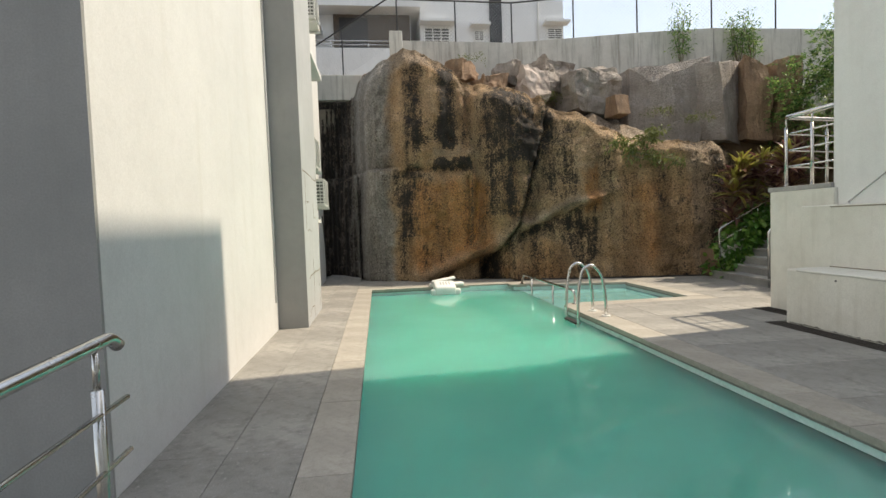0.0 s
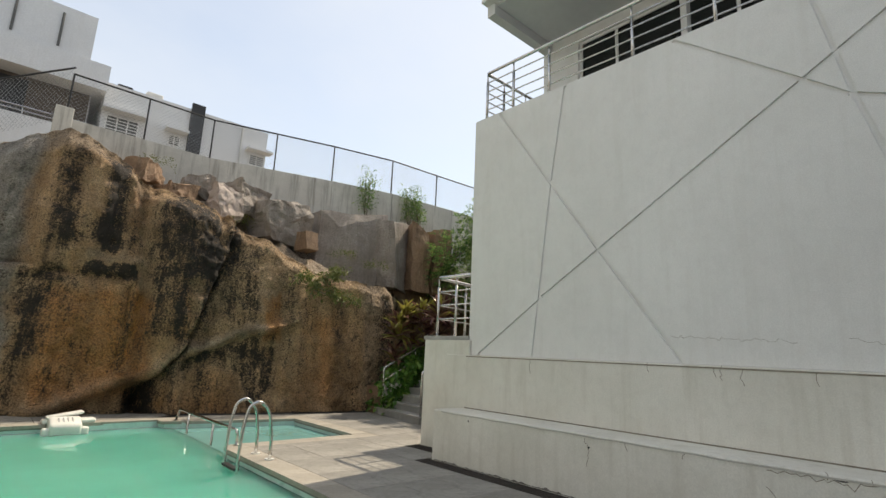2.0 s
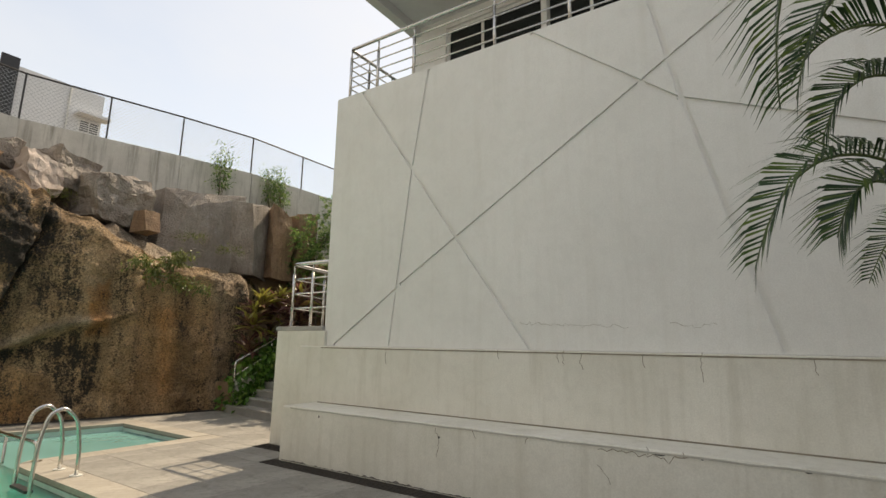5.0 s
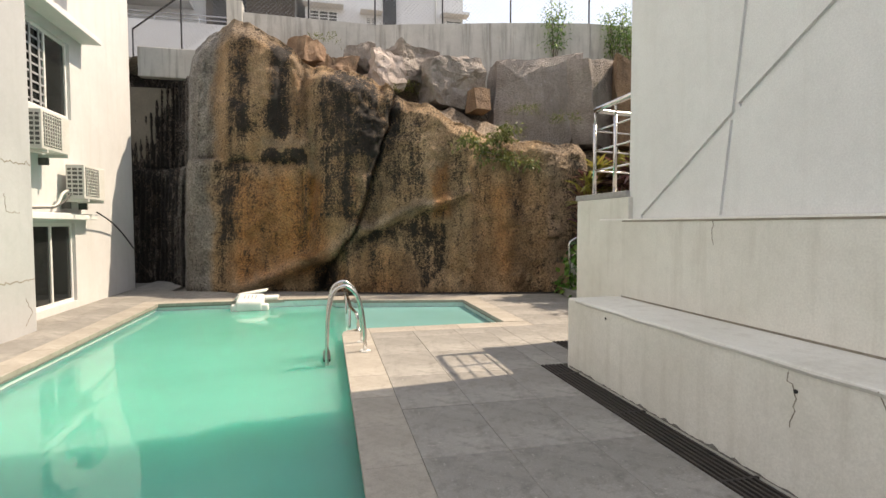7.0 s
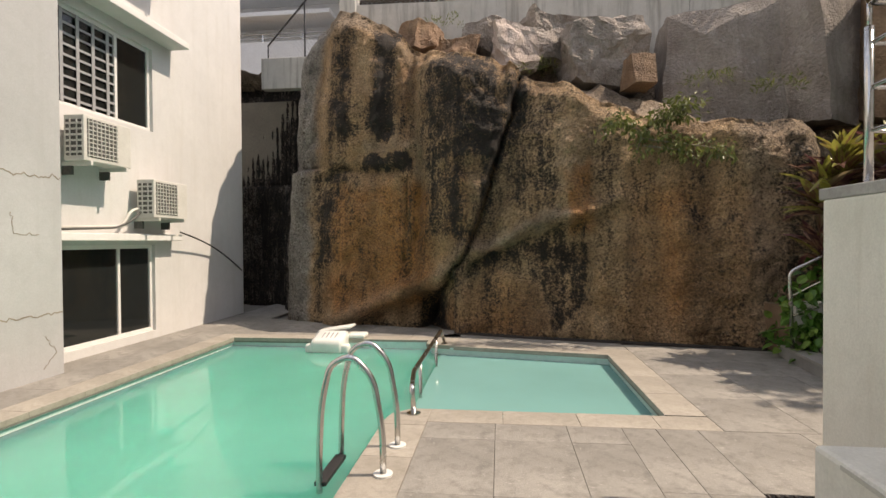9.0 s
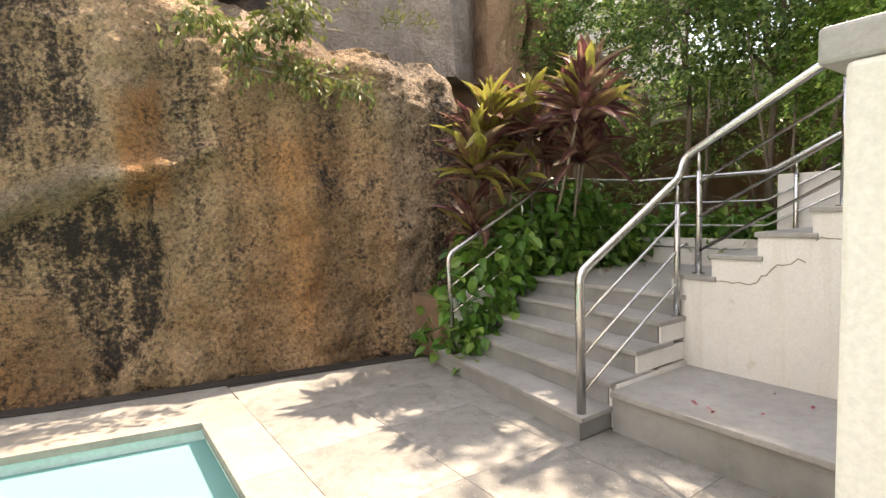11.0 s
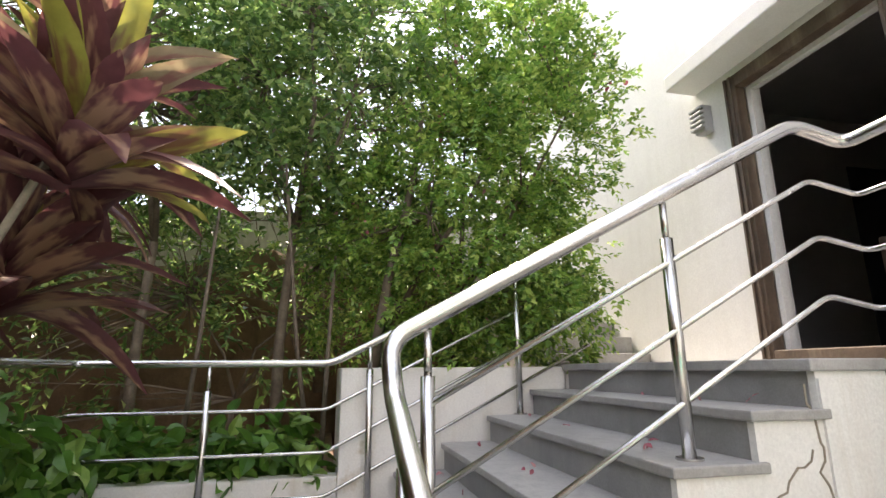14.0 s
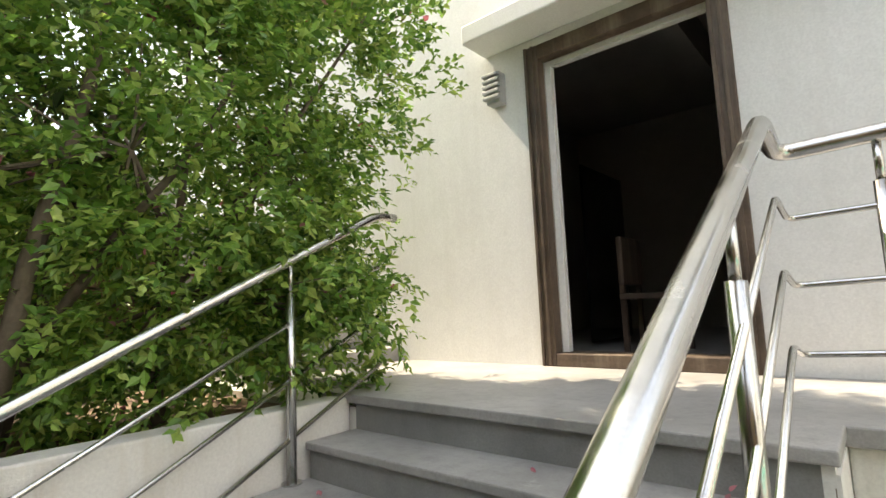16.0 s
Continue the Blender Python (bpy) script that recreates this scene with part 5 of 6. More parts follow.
# stair cheek
wall_crack(8.47, ((8.45, 0.925), (8.26, 0.925), (8.15, 0.97), (8.06, 1.07), (7.90, 1.095)), -1, 0.013)
wall_crack(8.47, ((7.86, 1.235), (7.66, 1.235), (7.57, 1.30), (7.44, 1.37), (7.34, 1.47)), -1, 0.012)
wall_crack(8.47, ((7.33, 1.66), (7.30, 1.44), (7.28, 1.31), (7.31, 1.22), (7.24, 1.08)), -1, 0.014)
wall_crack(8.47, ((7.23, 1.50), (7.13, 1.53), (7.02, 1.46)), -1, 0.012)
wall_crack(8.47, ((7.1, 1.3), (7.05, 1.1), (7.15, 0.95)), -1, 0.010)
# scored wall
wall_crack(5.92, ((2.7, 1.78), (2.13, 1.745), (1.78, 1.75), (1.51, 1.72)), -1, 0.005)
wall_crack(5.92, ((1.10, 1.755), (0.885, 1.73), (0.71, 1.745)), -1, 0.005)
# upper base wall: short cracks hanging from the ledge
for y, drop in ((4.6, 0.2), (2.93, 0.09), (2.22, 0.10), (2.16, 0.13), (1.96, 0.17), (1.35, 0.13), (0.85, 0.24), (0.0, 0.14), (-0.7, 0.2)):
    wall_crack(5.80, ((y, 1.46), (y + 0.012, 1.46 - drop * 0.5), (y - 0.01, 1.46 - drop)), -1, 0.010)
# low plinth
wall_crack(5.25, ((1.64, 0.638), (1.45, 0.646), (1.22, 0.639), (1.07, 0.628), (0.89, 0.665)), -1, 0.012)
for pts in (((1.654, 0.515), (1.60, 0.44), (1.55, 0.358)), ((2.31, 0.676), (2.35, 0.60)), ((2.95, 0.669), (2.90, 0.583)), ((3.4, 0.64), (3.35, 0.5), (3.38, 0.35)), ((1.235, 0.69), (1.23, 0.64)), ((0.96, 0.69), (0.955, 0.645))):
    wall_crack(5.25, pts, -1, 0.009)
# cement column
wall_crack(-0.94, ((7.45, 2.23), (7.9, 2.25), (8.3, 2.24), (8.7, 2.21), (9.12, 2.235)), 1, 0.022)
wall_crack(-0.94, ((7.72, 0.66), (8.05, 0.70), (8.38, 0.71), (8.75, 0.70), (9.12, 0.703)), 1, 0.024)
for pts in (((7.625, 1.784), (7.8, 1.81), (8.076, 1.816)), ((7.72, 2.2), (7.68, 1.78), (7.66, 1.4)), ((7.76, 1.374), (8.0, 1.38), (8.22, 1.366)), ((8.517, 1.826), (8.543, 1.582), (8.84, 1.586)), ((8.234, 0.946), (8.25, 0.7), (8.217, 0.25)), ((7.656, 0.10), (7.75, 0.20), (8.057, 0.217), (8.17, 0.18), (8.216, 0.03)), ((8.888, 0.465), (9.038, 0.257), (8.868, 0.101))):
    wall_crack(-0.94, pts, 1, 0.014)

# ---- fence ----
fence = thing("fence", (6, 14.2, 6.6), "rusty chain link fence on the concrete parapet", "fence")
FLINE = [(-2.4, 17.6), *PARAPET]
for (ax, ay), (bx, by) in zip(FLINE, FLINE[1:]):
    first = ax < 0
    L = math.hypot(bx - ax, by - ay)
    k = max(1, round(L / 2.1))
    z0a, z0b = (5.4, 6.6) if first else (6.6, 6.6)
    z1a, z1b = (7.0, 7.95) if first else (7.78, 7.78)
    part("top_rail", tube([(ax, ay, z1a), (bx, by, z1b)], 0.024, 8), BLACK_PAINT, fence)
    for i in range(k):
        s = i / k
        part("post", tube([(ax + (bx - ax) * s, ay + (by - ay) * s, z0a + (z0b - z0a) * s - 0.1), (ax + (bx - ax) * s, ay + (by - ay) * s, z1a + (z1b - z1a) * s)], 0.022, 8), BLACK_PAINT, fence)
    WV, WF = [], []
    h = 1.2
    d = Vector(((bx - ax) / L, (by - ay) / L, 0))
    nrm = Vector((-d.y, d.x, 0)) * 0.0035
    pitch = 0.105
    for sgn in (1, -1):
        for i in range(int((L + h) / pitch)):
            u0 = i * pitch - (h if sgn > 0 else 0)
            a0, a1 = u0, u0 + sgn * h
            if sgn < 0:
                a0, a1 = i * pitch, i * pitch - h
            t0, t1 = 0.0, 1.0
            lo, hi = min(a0, a1), max(a0, a1)
            if hi <= 0 or lo >= L:
                continue
            if a0 < 0:
                t0 = -a0 / (a1 - a0)
            if a0 > L:
                t0 = (L - a0) / (a1 - a0)
            if a1 < 0:
                t1 = -a0 / (a1 - a0)
            if a1 > L:
                t1 = (L - a0) / (a1 - a0)
            pts = []
            for t in (t0, t1):
                u = a0 + (a1 - a0) * t
                zb = z0a + (z0b - z0a) * u / L
                zt = z1a + (z1b - z1a) * u / L
                pts.append(Vector((ax, ay, 0)) + d * u + Vector((0, 0, zb + (zt - zb) * t)))
            b = len(WV)
            for p in pts:
                WV += [p + nrm, p - nrm * 0.5 + Vector((0, 0, 0.004)), p - nrm * 0.5 - Vector((0, 0, 0.004))]
            WF += [(b, b + 1, b + 4, b + 3), (b + 1, b + 2, b + 5, b + 4), (b + 2, b, b + 3, b + 5)]
    tagged(joined("wire_mesh", WV, WF, LAMP_GREY, fence), kind="stuff")


# ---- houses beyond ----
def small_window(parent, x0, x1, y, z0, z1, shade=True):
    w = part("window", boxed(x0, x1, y - 0.03, y + 0.02, z0, z1), WINDOW_FRAME, parent)
    k = 3 if x1 - x0 > 0.9 else 2
    for i in range(k):
        a = x0 + 0.05 + i * (x1 - x0 - 0.05) / k
        part("pane", boxed(a, a + (x1 - x0 - 0.05) / k - 0.05, y - 0.045, y - 0.03, z0 + 0.05, z1 - 0.05), AC_DARK, w, "dark glass pane")
        for j in range(4):
            zz = z0 + 0.1 + j * (z1 - z0 - 0.15) / 4
            part("grille_bar", boxed(a, a + (x1 - x0 - 0.05) / k - 0.05, y - 0.06, y - 0.046, zz, zz + 0.03), WINDOW_FRAME, w)
    if shade:
        part("sunshade", boxed(x0 - 0.2, x1 + 0.2, y - 0.5, y, z1 + 0.1, z1 + 0.2), FAR_WHITE, parent)


h1 = thing("house", (-1, 24, 5), "white modern house with a recessed balcony", "house", "houses behind the fence")
part("wall", boxed(-9.0, 1.85, 22.6, 30, 5.0, 10.5), FAR_WHITE, h1)
part("slab", boxed(-9.0, 2.2, 21.6, 30, 10.45, 11.45), FAR_WHITE, h1)
part("upper_wall", boxed(-1.5, 1.55, 21.7, 28, 11.45, 13.2), FAR_WHITE, h1)
part("upper_wall", boxed(-9.0, -1.5, 22.0, 28, 11.45, 11.8), FAR_WHITE, h1)
part("balcony_front", boxed(-9.0, 1.9, 21.6, 21.75, 7.4, 8.75), FAR_WHITE, h1)
part("cladding", boxed(-1.45, 1.8, 22.5, 22.6, 8.5, 10.45), FAR_DARK, h1, "dark stone cladding")
part("doorway", boxed(-1.2, 0.0, 22.45, 22.5, 8.5, 10.3), BLACK_PAINT, h1)
part("balcony_floor", boxed(-9.0, 1.9, 21.7, 22.6, 7.4, 7.6), FAR_WHITE, h1)
part("rail", tube([(-9, 21.68, 9.05), (1.8, 21.68, 9.05)], 0.03, 8), STEEL, h1)
part("rail", tube([(-9, 21.68, 8.9), (1.8, 21.68, 8.9)], 0.02, 8), STEEL, h1)
for k in range(8):
    part("post", tube([(-9 + 1.5 * k, 21.68, 8.7), (-9 + 1.5 * k, 21.68, 9.05)], 0.02, 6), STEEL, h1)
for x in (-0.75, 0.55):
    part("downpipe", tube([(x, 21.66, 11.6), (x, 21.66, 12.9)], 0.04, 8), AC_DARK, h1)
part("slab", boxed(-9.0, -1.9, 21.4, 22.6, 9.6, 9.75), FAR_WHITE, h1)
h2 = thing("house", (5, 24, 5), "plain white house with barred windows", "house", "houses behind the fence")
part("wall", boxed(2.2, 8.5, 22.0, 30, 5.0, 11.0), FAR_WHITE, h2)
part("stair_slot", boxed(5.2, 5.72, 21.9, 22.01, 7.0, 11.25), BLACK_PAINT, h2, "black vertical cladding strip")
small_window(h2, 2.35, 3.45, 22.0, 9.1, 9.75)
small_window(h2, 4.5, 4.95, 22.0, 9.2, 9.65)
small_window(h2, 7.75, 8.45, 22.0, 9.3, 9.8)
part("downpipe", tube([(7.35, 21.95, 8.0), (7.35, 21.95, 10.9)], 0.035, 8), AC_WHITE, h2)
part("roof_tank", boxed(2.6, 3.1, 22.4, 23, 11.0, 11.25), BLACK_PAINT, h2)
part("roof_tank", boxed(3.6, 4.2, 22.4, 23, 11.0, 11.35, bevel=0.05), AC_WHITE, h2)
part("roof_tank", boxed(6.9, 7.3, 22.4, 23, 11.0, 11.18), BLACK_PAINT, h2)
h3 = thing("house", (9, -6, 0), "pale tall house beyond the palm", "house", "houses behind the fence")
part("wall", boxed(9.5, 20, -16, -6.0, 0, 16), FAR_WHITE, h3)
for k in range(4):
    part("balcony", boxed(9.0, 9.5, -9, -6.2, 3.0 + 3.2 * k, 4.0 + 3.2 * k), FAR_WHITE, h3)


# ---- plants ----
def limbed_tree(name, base, forks, label, spots, per, spread, size, material, trunk_r=0.05, flowers=0, category="tree", wide=0.55):
    """Tapered stems from the base through forks, and a crown of small leaves round many twig ends."""
    t = thing(name, base, label, category)
    b = Vector(base)
    part("trunk", tube([b - Vector((0, 0, 0.1)), b.lerp(Vector(forks[0]), 0.5) + Vector((0.05, 0.04, 0)), forks[0]], trunk_r, 8, taper=trunk_r * 0.7), BARK, t, "", True)
    for f in forks[1:]:
        mid = Vector(forks[0]).lerp(Vector(f), 0.5) + unit() * 0.12
        part("limb", tube([forks[0], mid, f], trunk_r * 0.6, 7, taper=trunk_r * 0.2), BARK, t, "", True)
    twigs = bmesh.new()
    for s in spots[:: max(1, len(spots) // 90)]:
        f = min(forks, key=lambda q: (Vector(q) - Vector(s)).length)
        tube([f, Vector(f).lerp(Vector(s), 0.5) + unit() * 0.06, s], 0.010, 4, bm=twigs, taper=0.004)
    tagged(part("twig_work", twigs, BARK, t), kind="stuff")
    sprig_cloud("crown", spots, per, spread, size, material, t, wide=wide)
    if flowers:
        tagged(leaf_cloud("blossom", [s for s in spots if rnd.random() < 0.22], flowers, spread * 0.7, size * 0.6, PETAL, t, "faded pink flower clusters", wide=0.9), kind="stuff")
    return t


def cluster(boxes, n, seed):
    """n twig ends spread through rounded lumps (centre, radii)."""
    r = random.Random(seed)
    out_ = []
    w = [a * b * c for _, (a, b, c) in boxes]
    for _ in range(n):
        (cx, cy, cz), (a, b, c) = r.choices(boxes, w)[0]
        while True:
            v = Vector((r.uniform(-1, 1), r.uniform(-1, 1), r.uniform(-1, 1)))
            if 0.35 < v.length < 1 and r.random() < v.length:
                break
        out_.append((cx + v.x * a, cy + v.y * b, cz + v.z * c))
    return out_


vine = limbed_tree("bougainvillea", (11.1, 7.9, 1.66), ((11.05, 7.9, 2.3), (10.8, 7.4, 3.2), (11.1, 7.8, 3.8), (11.5, 8.3, 3.4), (10.7, 8.2, 2.9), (10.6, 7.0, 3.9)),
            "dense green flowering shrub leaning over the steps", cluster([((11.05, 7.85, 2.95), (0.75, 0.95, 1.15)), ((10.75, 7.35, 3.7), (0.62, 0.6, 0.8)), ((10.5, 7.2, 2.12), (0.26, 0.42, 0.38)), ((11.1, 7.5, 4.6), (0.85, 0.8, 0.9)), ((10.72, 7.35, 2.3), (0.42, 0.5, 0.55)), ((10.55, 6.95, 4.0), (0.42, 0.36, 0.55)), ((10.42, 7.35, 2.55), (0.28, 0.34, 0.40)), ((10.45, 7.0, 3.35), (0.36, 0.30, 0.42)), ((11.45, 8.55, 2.7), (0.65, 0.65, 0.95)), ((11.2, 7.6, 2.6), (0.7, 0.9, 0.8)), ((11.0, 8.0, 1.98), (0.6, 0.75, 0.30))], 760, 11), 8, 0.09, 0.070, BUSH, 0.04, 420, "shrub", 0.62)
for pts, r0 in ((((10.85, 8.62, 1.62), (10.86, 8.50, 2.4), (10.9, 8.3, 3.25), (11.0, 8.2, 4.0)), 0.045), (((10.9, 8.45, 2.1), (10.82, 8.2, 2.55), (10.7, 7.9, 3.0), (10.75, 7.55, 3.75)), 0.026), (((10.95, 8.55, 1.7), (10.98, 8.35, 2.6), (11.0, 8.1, 3.4)), 0.028)):
    part("limb", tube(list(pts), r0, 8, taper=r0 * 0.45), BARK, vine, "", True)
limbed_tree("small_tree", (11.3, 9.3, 1.0), ((11.35, 9.25, 2.9), (11.0, 8.8, 4.0), (11.6, 9.6, 4.4), (11.2, 9.2, 4.9), (12.0, 8.8, 4.2)),
            "slender garden tree with glossy green leaves", cluster([((11.3, 9.1, 4.1), (0.95, 1.0, 1.1)), ((11.9, 8.6, 5.2), (1.1, 1.0, 1.3)), ((11.0, 8.6, 3.3), (0.5, 0.6, 0.5)), ((11.2, 9.6, 5.3), (0.8, 0.8, 0.9))], 290, 12), 5, 0.12, 0.10, BUSH_DARK, 0.05)
limbed_tree("small_tree", (11.5, 10.4, 1.0), ((11.6, 10.4, 2.8), (11.2, 10.2, 3.9), (12.0, 10.7, 4.2), (11.6, 10.9, 4.6)),
            "slender garden tree with dark green leaves", cluster([((11.6, 10.4, 4.1), (1.0, 0.9, 1.1)), ((12.4, 9.8, 5.0), (1.1, 1.1, 1.3)), ((11.4, 10.9, 5.4), (0.8, 0.8, 0.9))], 280, 13), 5, 0.12, 0.10, BUSH_DARK, 0.05)
limbed_tree("small_tree", (11.2, 12.1, 0.6), ((11.2, 12.0, 2.6), (10.7, 11.8, 3.6), (11.7, 12.0, 3.9), (11.2, 12.3, 4.4)),
            "bushy garden tree beside the rock", cluster([((11.2, 12.0, 3.7), (1.0, 0.8, 1.2)), ((10.6, 11.9, 4.3), (0.6, 0.6, 0.9)), ((11.9, 11.5, 4.9), (0.9, 0.8, 0.9))], 200, 14), 5, 0.12, 0.095, BUSH_DARK, 0.05)
limbed_tree("small_tree", (12.8, 9.0, 1.6), ((12.8, 9.0, 3.4), (12.4, 8.2, 4.8), (13.2, 9.6, 5.0), (12.7, 8.8, 5.6)),
            "tall leafy tree behind the planter", cluster([((12.8, 8.9, 5.2), (1.2, 1.6, 1.6)), ((13.2, 7.9, 4.2), (0.9, 0.9, 1.7)), ((13.0, 10.8, 4.6), (1.0, 1.2, 1.4))], 220, 15), 3, 0.14, 0.11, BUSH_DARK, 0.06)
limbed_tree("small_tree", (13.3, 11.0, 0.6), ((13.2, 11.0, 3.2), (12.9, 10.4, 4.2), (13.3, 11.6, 4.6), (13.2, 9.9, 4.0)),
            "dense dark tree behind the planter", cluster([((13.1, 11.2, 4.3), (0.7, 1.2, 1.4)), ((13.1, 9.8, 4.0), (0.6, 1.0, 1.2)), ((12.6, 12.4, 3.9), (0.6, 0.8, 1.3)), ((12.9, 10.6, 5.6), (0.7, 1.6, 0.9))], 260, 17), 3, 0.14, 0.12, BUSH_DARK, 0.06)
limbed_tree("undergrowth", (11.9, 9.7, 1.0), ((11.9, 9.7, 1.5), (11.7, 9.2, 2.2), (12.1, 10.2, 2.4), (11.9, 9.0, 2.8)),
            "dark leafy undergrowth below the trees", cluster([((12.1, 9.5, 2.5), (0.6, 0.9, 0.8)), ((11.5, 10.9, 1.9), (0.6, 0.5, 0.8)), ((12.3, 10.6, 2.6), (0.5, 0.9, 0.8))], 110, 16), 4, 0.12, 0.12, BUSH_DARK, 0.03, 0, "shrub", 0.4)
for x, y, x2, y2, z2 in ((10.95, 9.9, 10.85, 9.75, 2.9), (11.0, 9.0, 10.75, 9.3, 3.3), (10.9, 8.95, 10.95, 8.9, 2.6)):
    st = thing("sapling", (x, y, 1.0), "thin bare brown stem in the planter", "tree", "planter stems")
    part("stem", tube([(x, y, 0.95), ((x + x2) / 2 + 0.04, (y + y2) / 2, 1.9), (x2, y2, z2)], 0.022, 7, taper=0.010), BARK, st, "", True)
    leaf_cloud("leaves", [(x2, y2, z2), (x2, y2 + 0.1, z2 + 0.25)], 120, 0.16, 0.09, BUSH_DARK, st)


def strap_mesh(length, width, droop, fold):
    """One long leaf along +y, arching down, folded along its midrib."""
    bm = bmesh.new()
    rows = []
    for i in range(7):
        s = i / 6
        w = width * (math.sin(math.pi * min(1.0, 0.10 + s * 0.9)) ** 0.7) * 0.5 if i < 6 else 0.002
        y, z = length * s * (1 - 0.12 * s), length * (0.25 * s - droop * s * s)
        rows.append([bm.verts.new(c) for c in ((-w, y, z + fold * w), (0, y, z), (w, y, z + fold * w))])
    for a, b in zip(rows, rows[1:]):
        for j in range(2):
            bm.faces.new((a[j], a[j + 1], b[j + 1], b[j]))
    return bm


STRAPS = {}
for key, m in (("maroon", MAROON), ("yellow", YELLOW), ("dull", DULL)):
    STRAPS[key] = [mesh_from(strap_mesh(L, W, dr_, 0.5), m, "strap_leaf", True) for L, W, dr_ in ((0.52, 0.10, 0.22), (0.56, 0.11, 0.42), (0.46, 0.09, 0.08), (0.54, 0.095, 0.62))]


def cordyline(base, heads, label, seed):
    """Bare canes that end in rosettes of strap leaves; each leaf is a part."""
    r = random.Random(seed)
    c = thing("cordyline", base, label, "plant", "cordyline shrubs")
    for hx, hy, hz, n_leaf, bright in heads:
        h = Vector((hx, hy, hz))
        b = Vector(base)
        part("cane", tube([b, b.lerp(h, 0.45) + Vector((r.uniform(-0.1, 0.1), r.uniform(-0.05, 0.1), -0.05)), h], 0.016, 8, taper=0.012), CANE, c, "", True)
        for i in range(n_leaf):
            s = i / n_leaf
            tilt = radians(84 - 92 * s + r.uniform(-10, 10))
            turn = i * 2.4 + r.uniform(-0.3, 0.3)
            up = 1 - s
            key = "yellow" if r.random() < bright * (0.25 + up) else ("dull" if r.random() < 0.40 * up else "maroon")
            o = new("leaf", r.choice(STRAPS[key]))
            o.parent = c
            k = r.uniform(0.85, 1.25)
            m = Matrix.Translation(h - b + Vector((0, 0, -0.22 * s + r.uniform(-0.02, 0.02)))) @ Matrix.Rotation(turn, 4, "Z") @ Matrix.Rotation(tilt, 4, "X") @ Matrix.Rotation(r.uniform(-0.5, 0.5), 4, "Y") @ Matrix.Diagonal((k, k, k, 1))
            o.matrix_basis = m
    return c


cordyline((8.35, 10.75, 0.6), ((8.20, 10.55, 2.36, 64, 0.95), (7.95, 10.50, 2.0, 54, 0.6), (8.0, 10.62, 1.42, 22, 0.15), (8.5, 10.55, 1.85, 26, 0.2)), "maroon cordyline with yellow green upper leaves", 41)
cordyline((8.9, 10.85, 0.6), ((8.65, 10.42, 2.42, 44, 0.6), (8.95, 10.5, 2.15, 24, 0.15)), "maroon cordyline leaning over the railing", 42)
cordyline((9.2, 10.62, 0.6), ((8.53, 9.68, 2.46, 74, 0.2), (8.88, 9.98, 2.12, 44, 0.03), (9.2, 10.1, 2.66, 40, 0.15)), "tall maroon cordyline leaning over the landing", 43)

# broad-leaved ground cover in the planters
gc = thing("ground_cover", (9.0, 10.7, 0.6), "dense broad-leaved green ground cover spilling from the planter", "plant")


def cover_spots(n, seed):
    r = random.Random(seed)
    out_ = []
    for _ in range(n):
        x = r.uniform(7.60, 10.6)
        topz = min(0.68 + 0.66 * (x - 7.4), 1.62) - (0.5 * max(0, x - 9.6))
        y = r.uniform(10.22, 10.95)
        z = r.uniform(0.12 if x < 8.0 else 0.72, topz) * (1.0 if y < 10.5 else 1.05)
        if x < 8.3 and r.random() < 0.45:
            z *= 0.6
        out_.append((x, y, z))
    for _ in range(n // 4):
        out_.append((r.uniform(10.5, 11.0), r.uniform(8.95, 10.4), r.uniform(1.05, 1.32)))
    return out_


tagged(leaf_cloud("foliage", cover_spots(700, 51), 4300, 0.07, 0.14, GROUND_LEAF, gc, wide=0.68), kind="stuff")


def broad_mesh(L, w):
    bm = bmesh.new()
    rows = []
    for s, k in ((0, 0.08), (0.18, 0.75), (0.42, 1.0), (0.7, 0.72), (0.9, 0.28), (1.0, 0.02)):
        rows.append([bm.verts.new(c) for c in ((-w * k / 2, L * s, 0.03 * k - 0.05 * s * s), (0, L * s, -0.05 * s * s), (w * k / 2, L * s, 0.03 * k - 0.05 * s * s))])
    for a, b in zip(rows, rows[1:]):
        for j in range(2):
            bm.faces.new((a[j], a[j + 1], b[j + 1], b[j]))
    return bm


BROAD = [mesh_from(broad_mesh(L, w), GROUND_LEAF, "broad_leaf", True) for L, w in ((0.13, 0.08), (0.15, 0.095), (0.11, 0.07), (0.16, 0.09))]
rb = random.Random(52)
for x, y, z in cover_spots(250, 53):
    o = new("leaf", rb.choice(BROAD))
    o.parent = gc
    y = y if x > 10.45 else 10.30 + rb.uniform(-0.06, 0.10)
    o.matrix_basis = Matrix.Translation(Vector((x, y, z)) - gc.location) @ Matrix.Rotation(rb.uniform(2.0, 4.3), 4, "Z") @ Matrix.Rotation(rb.uniform(-1.0, 0.1), 4, "X") @ Matrix.Rotation(rb.uniform(-0.5, 0.5), 4, "Y")


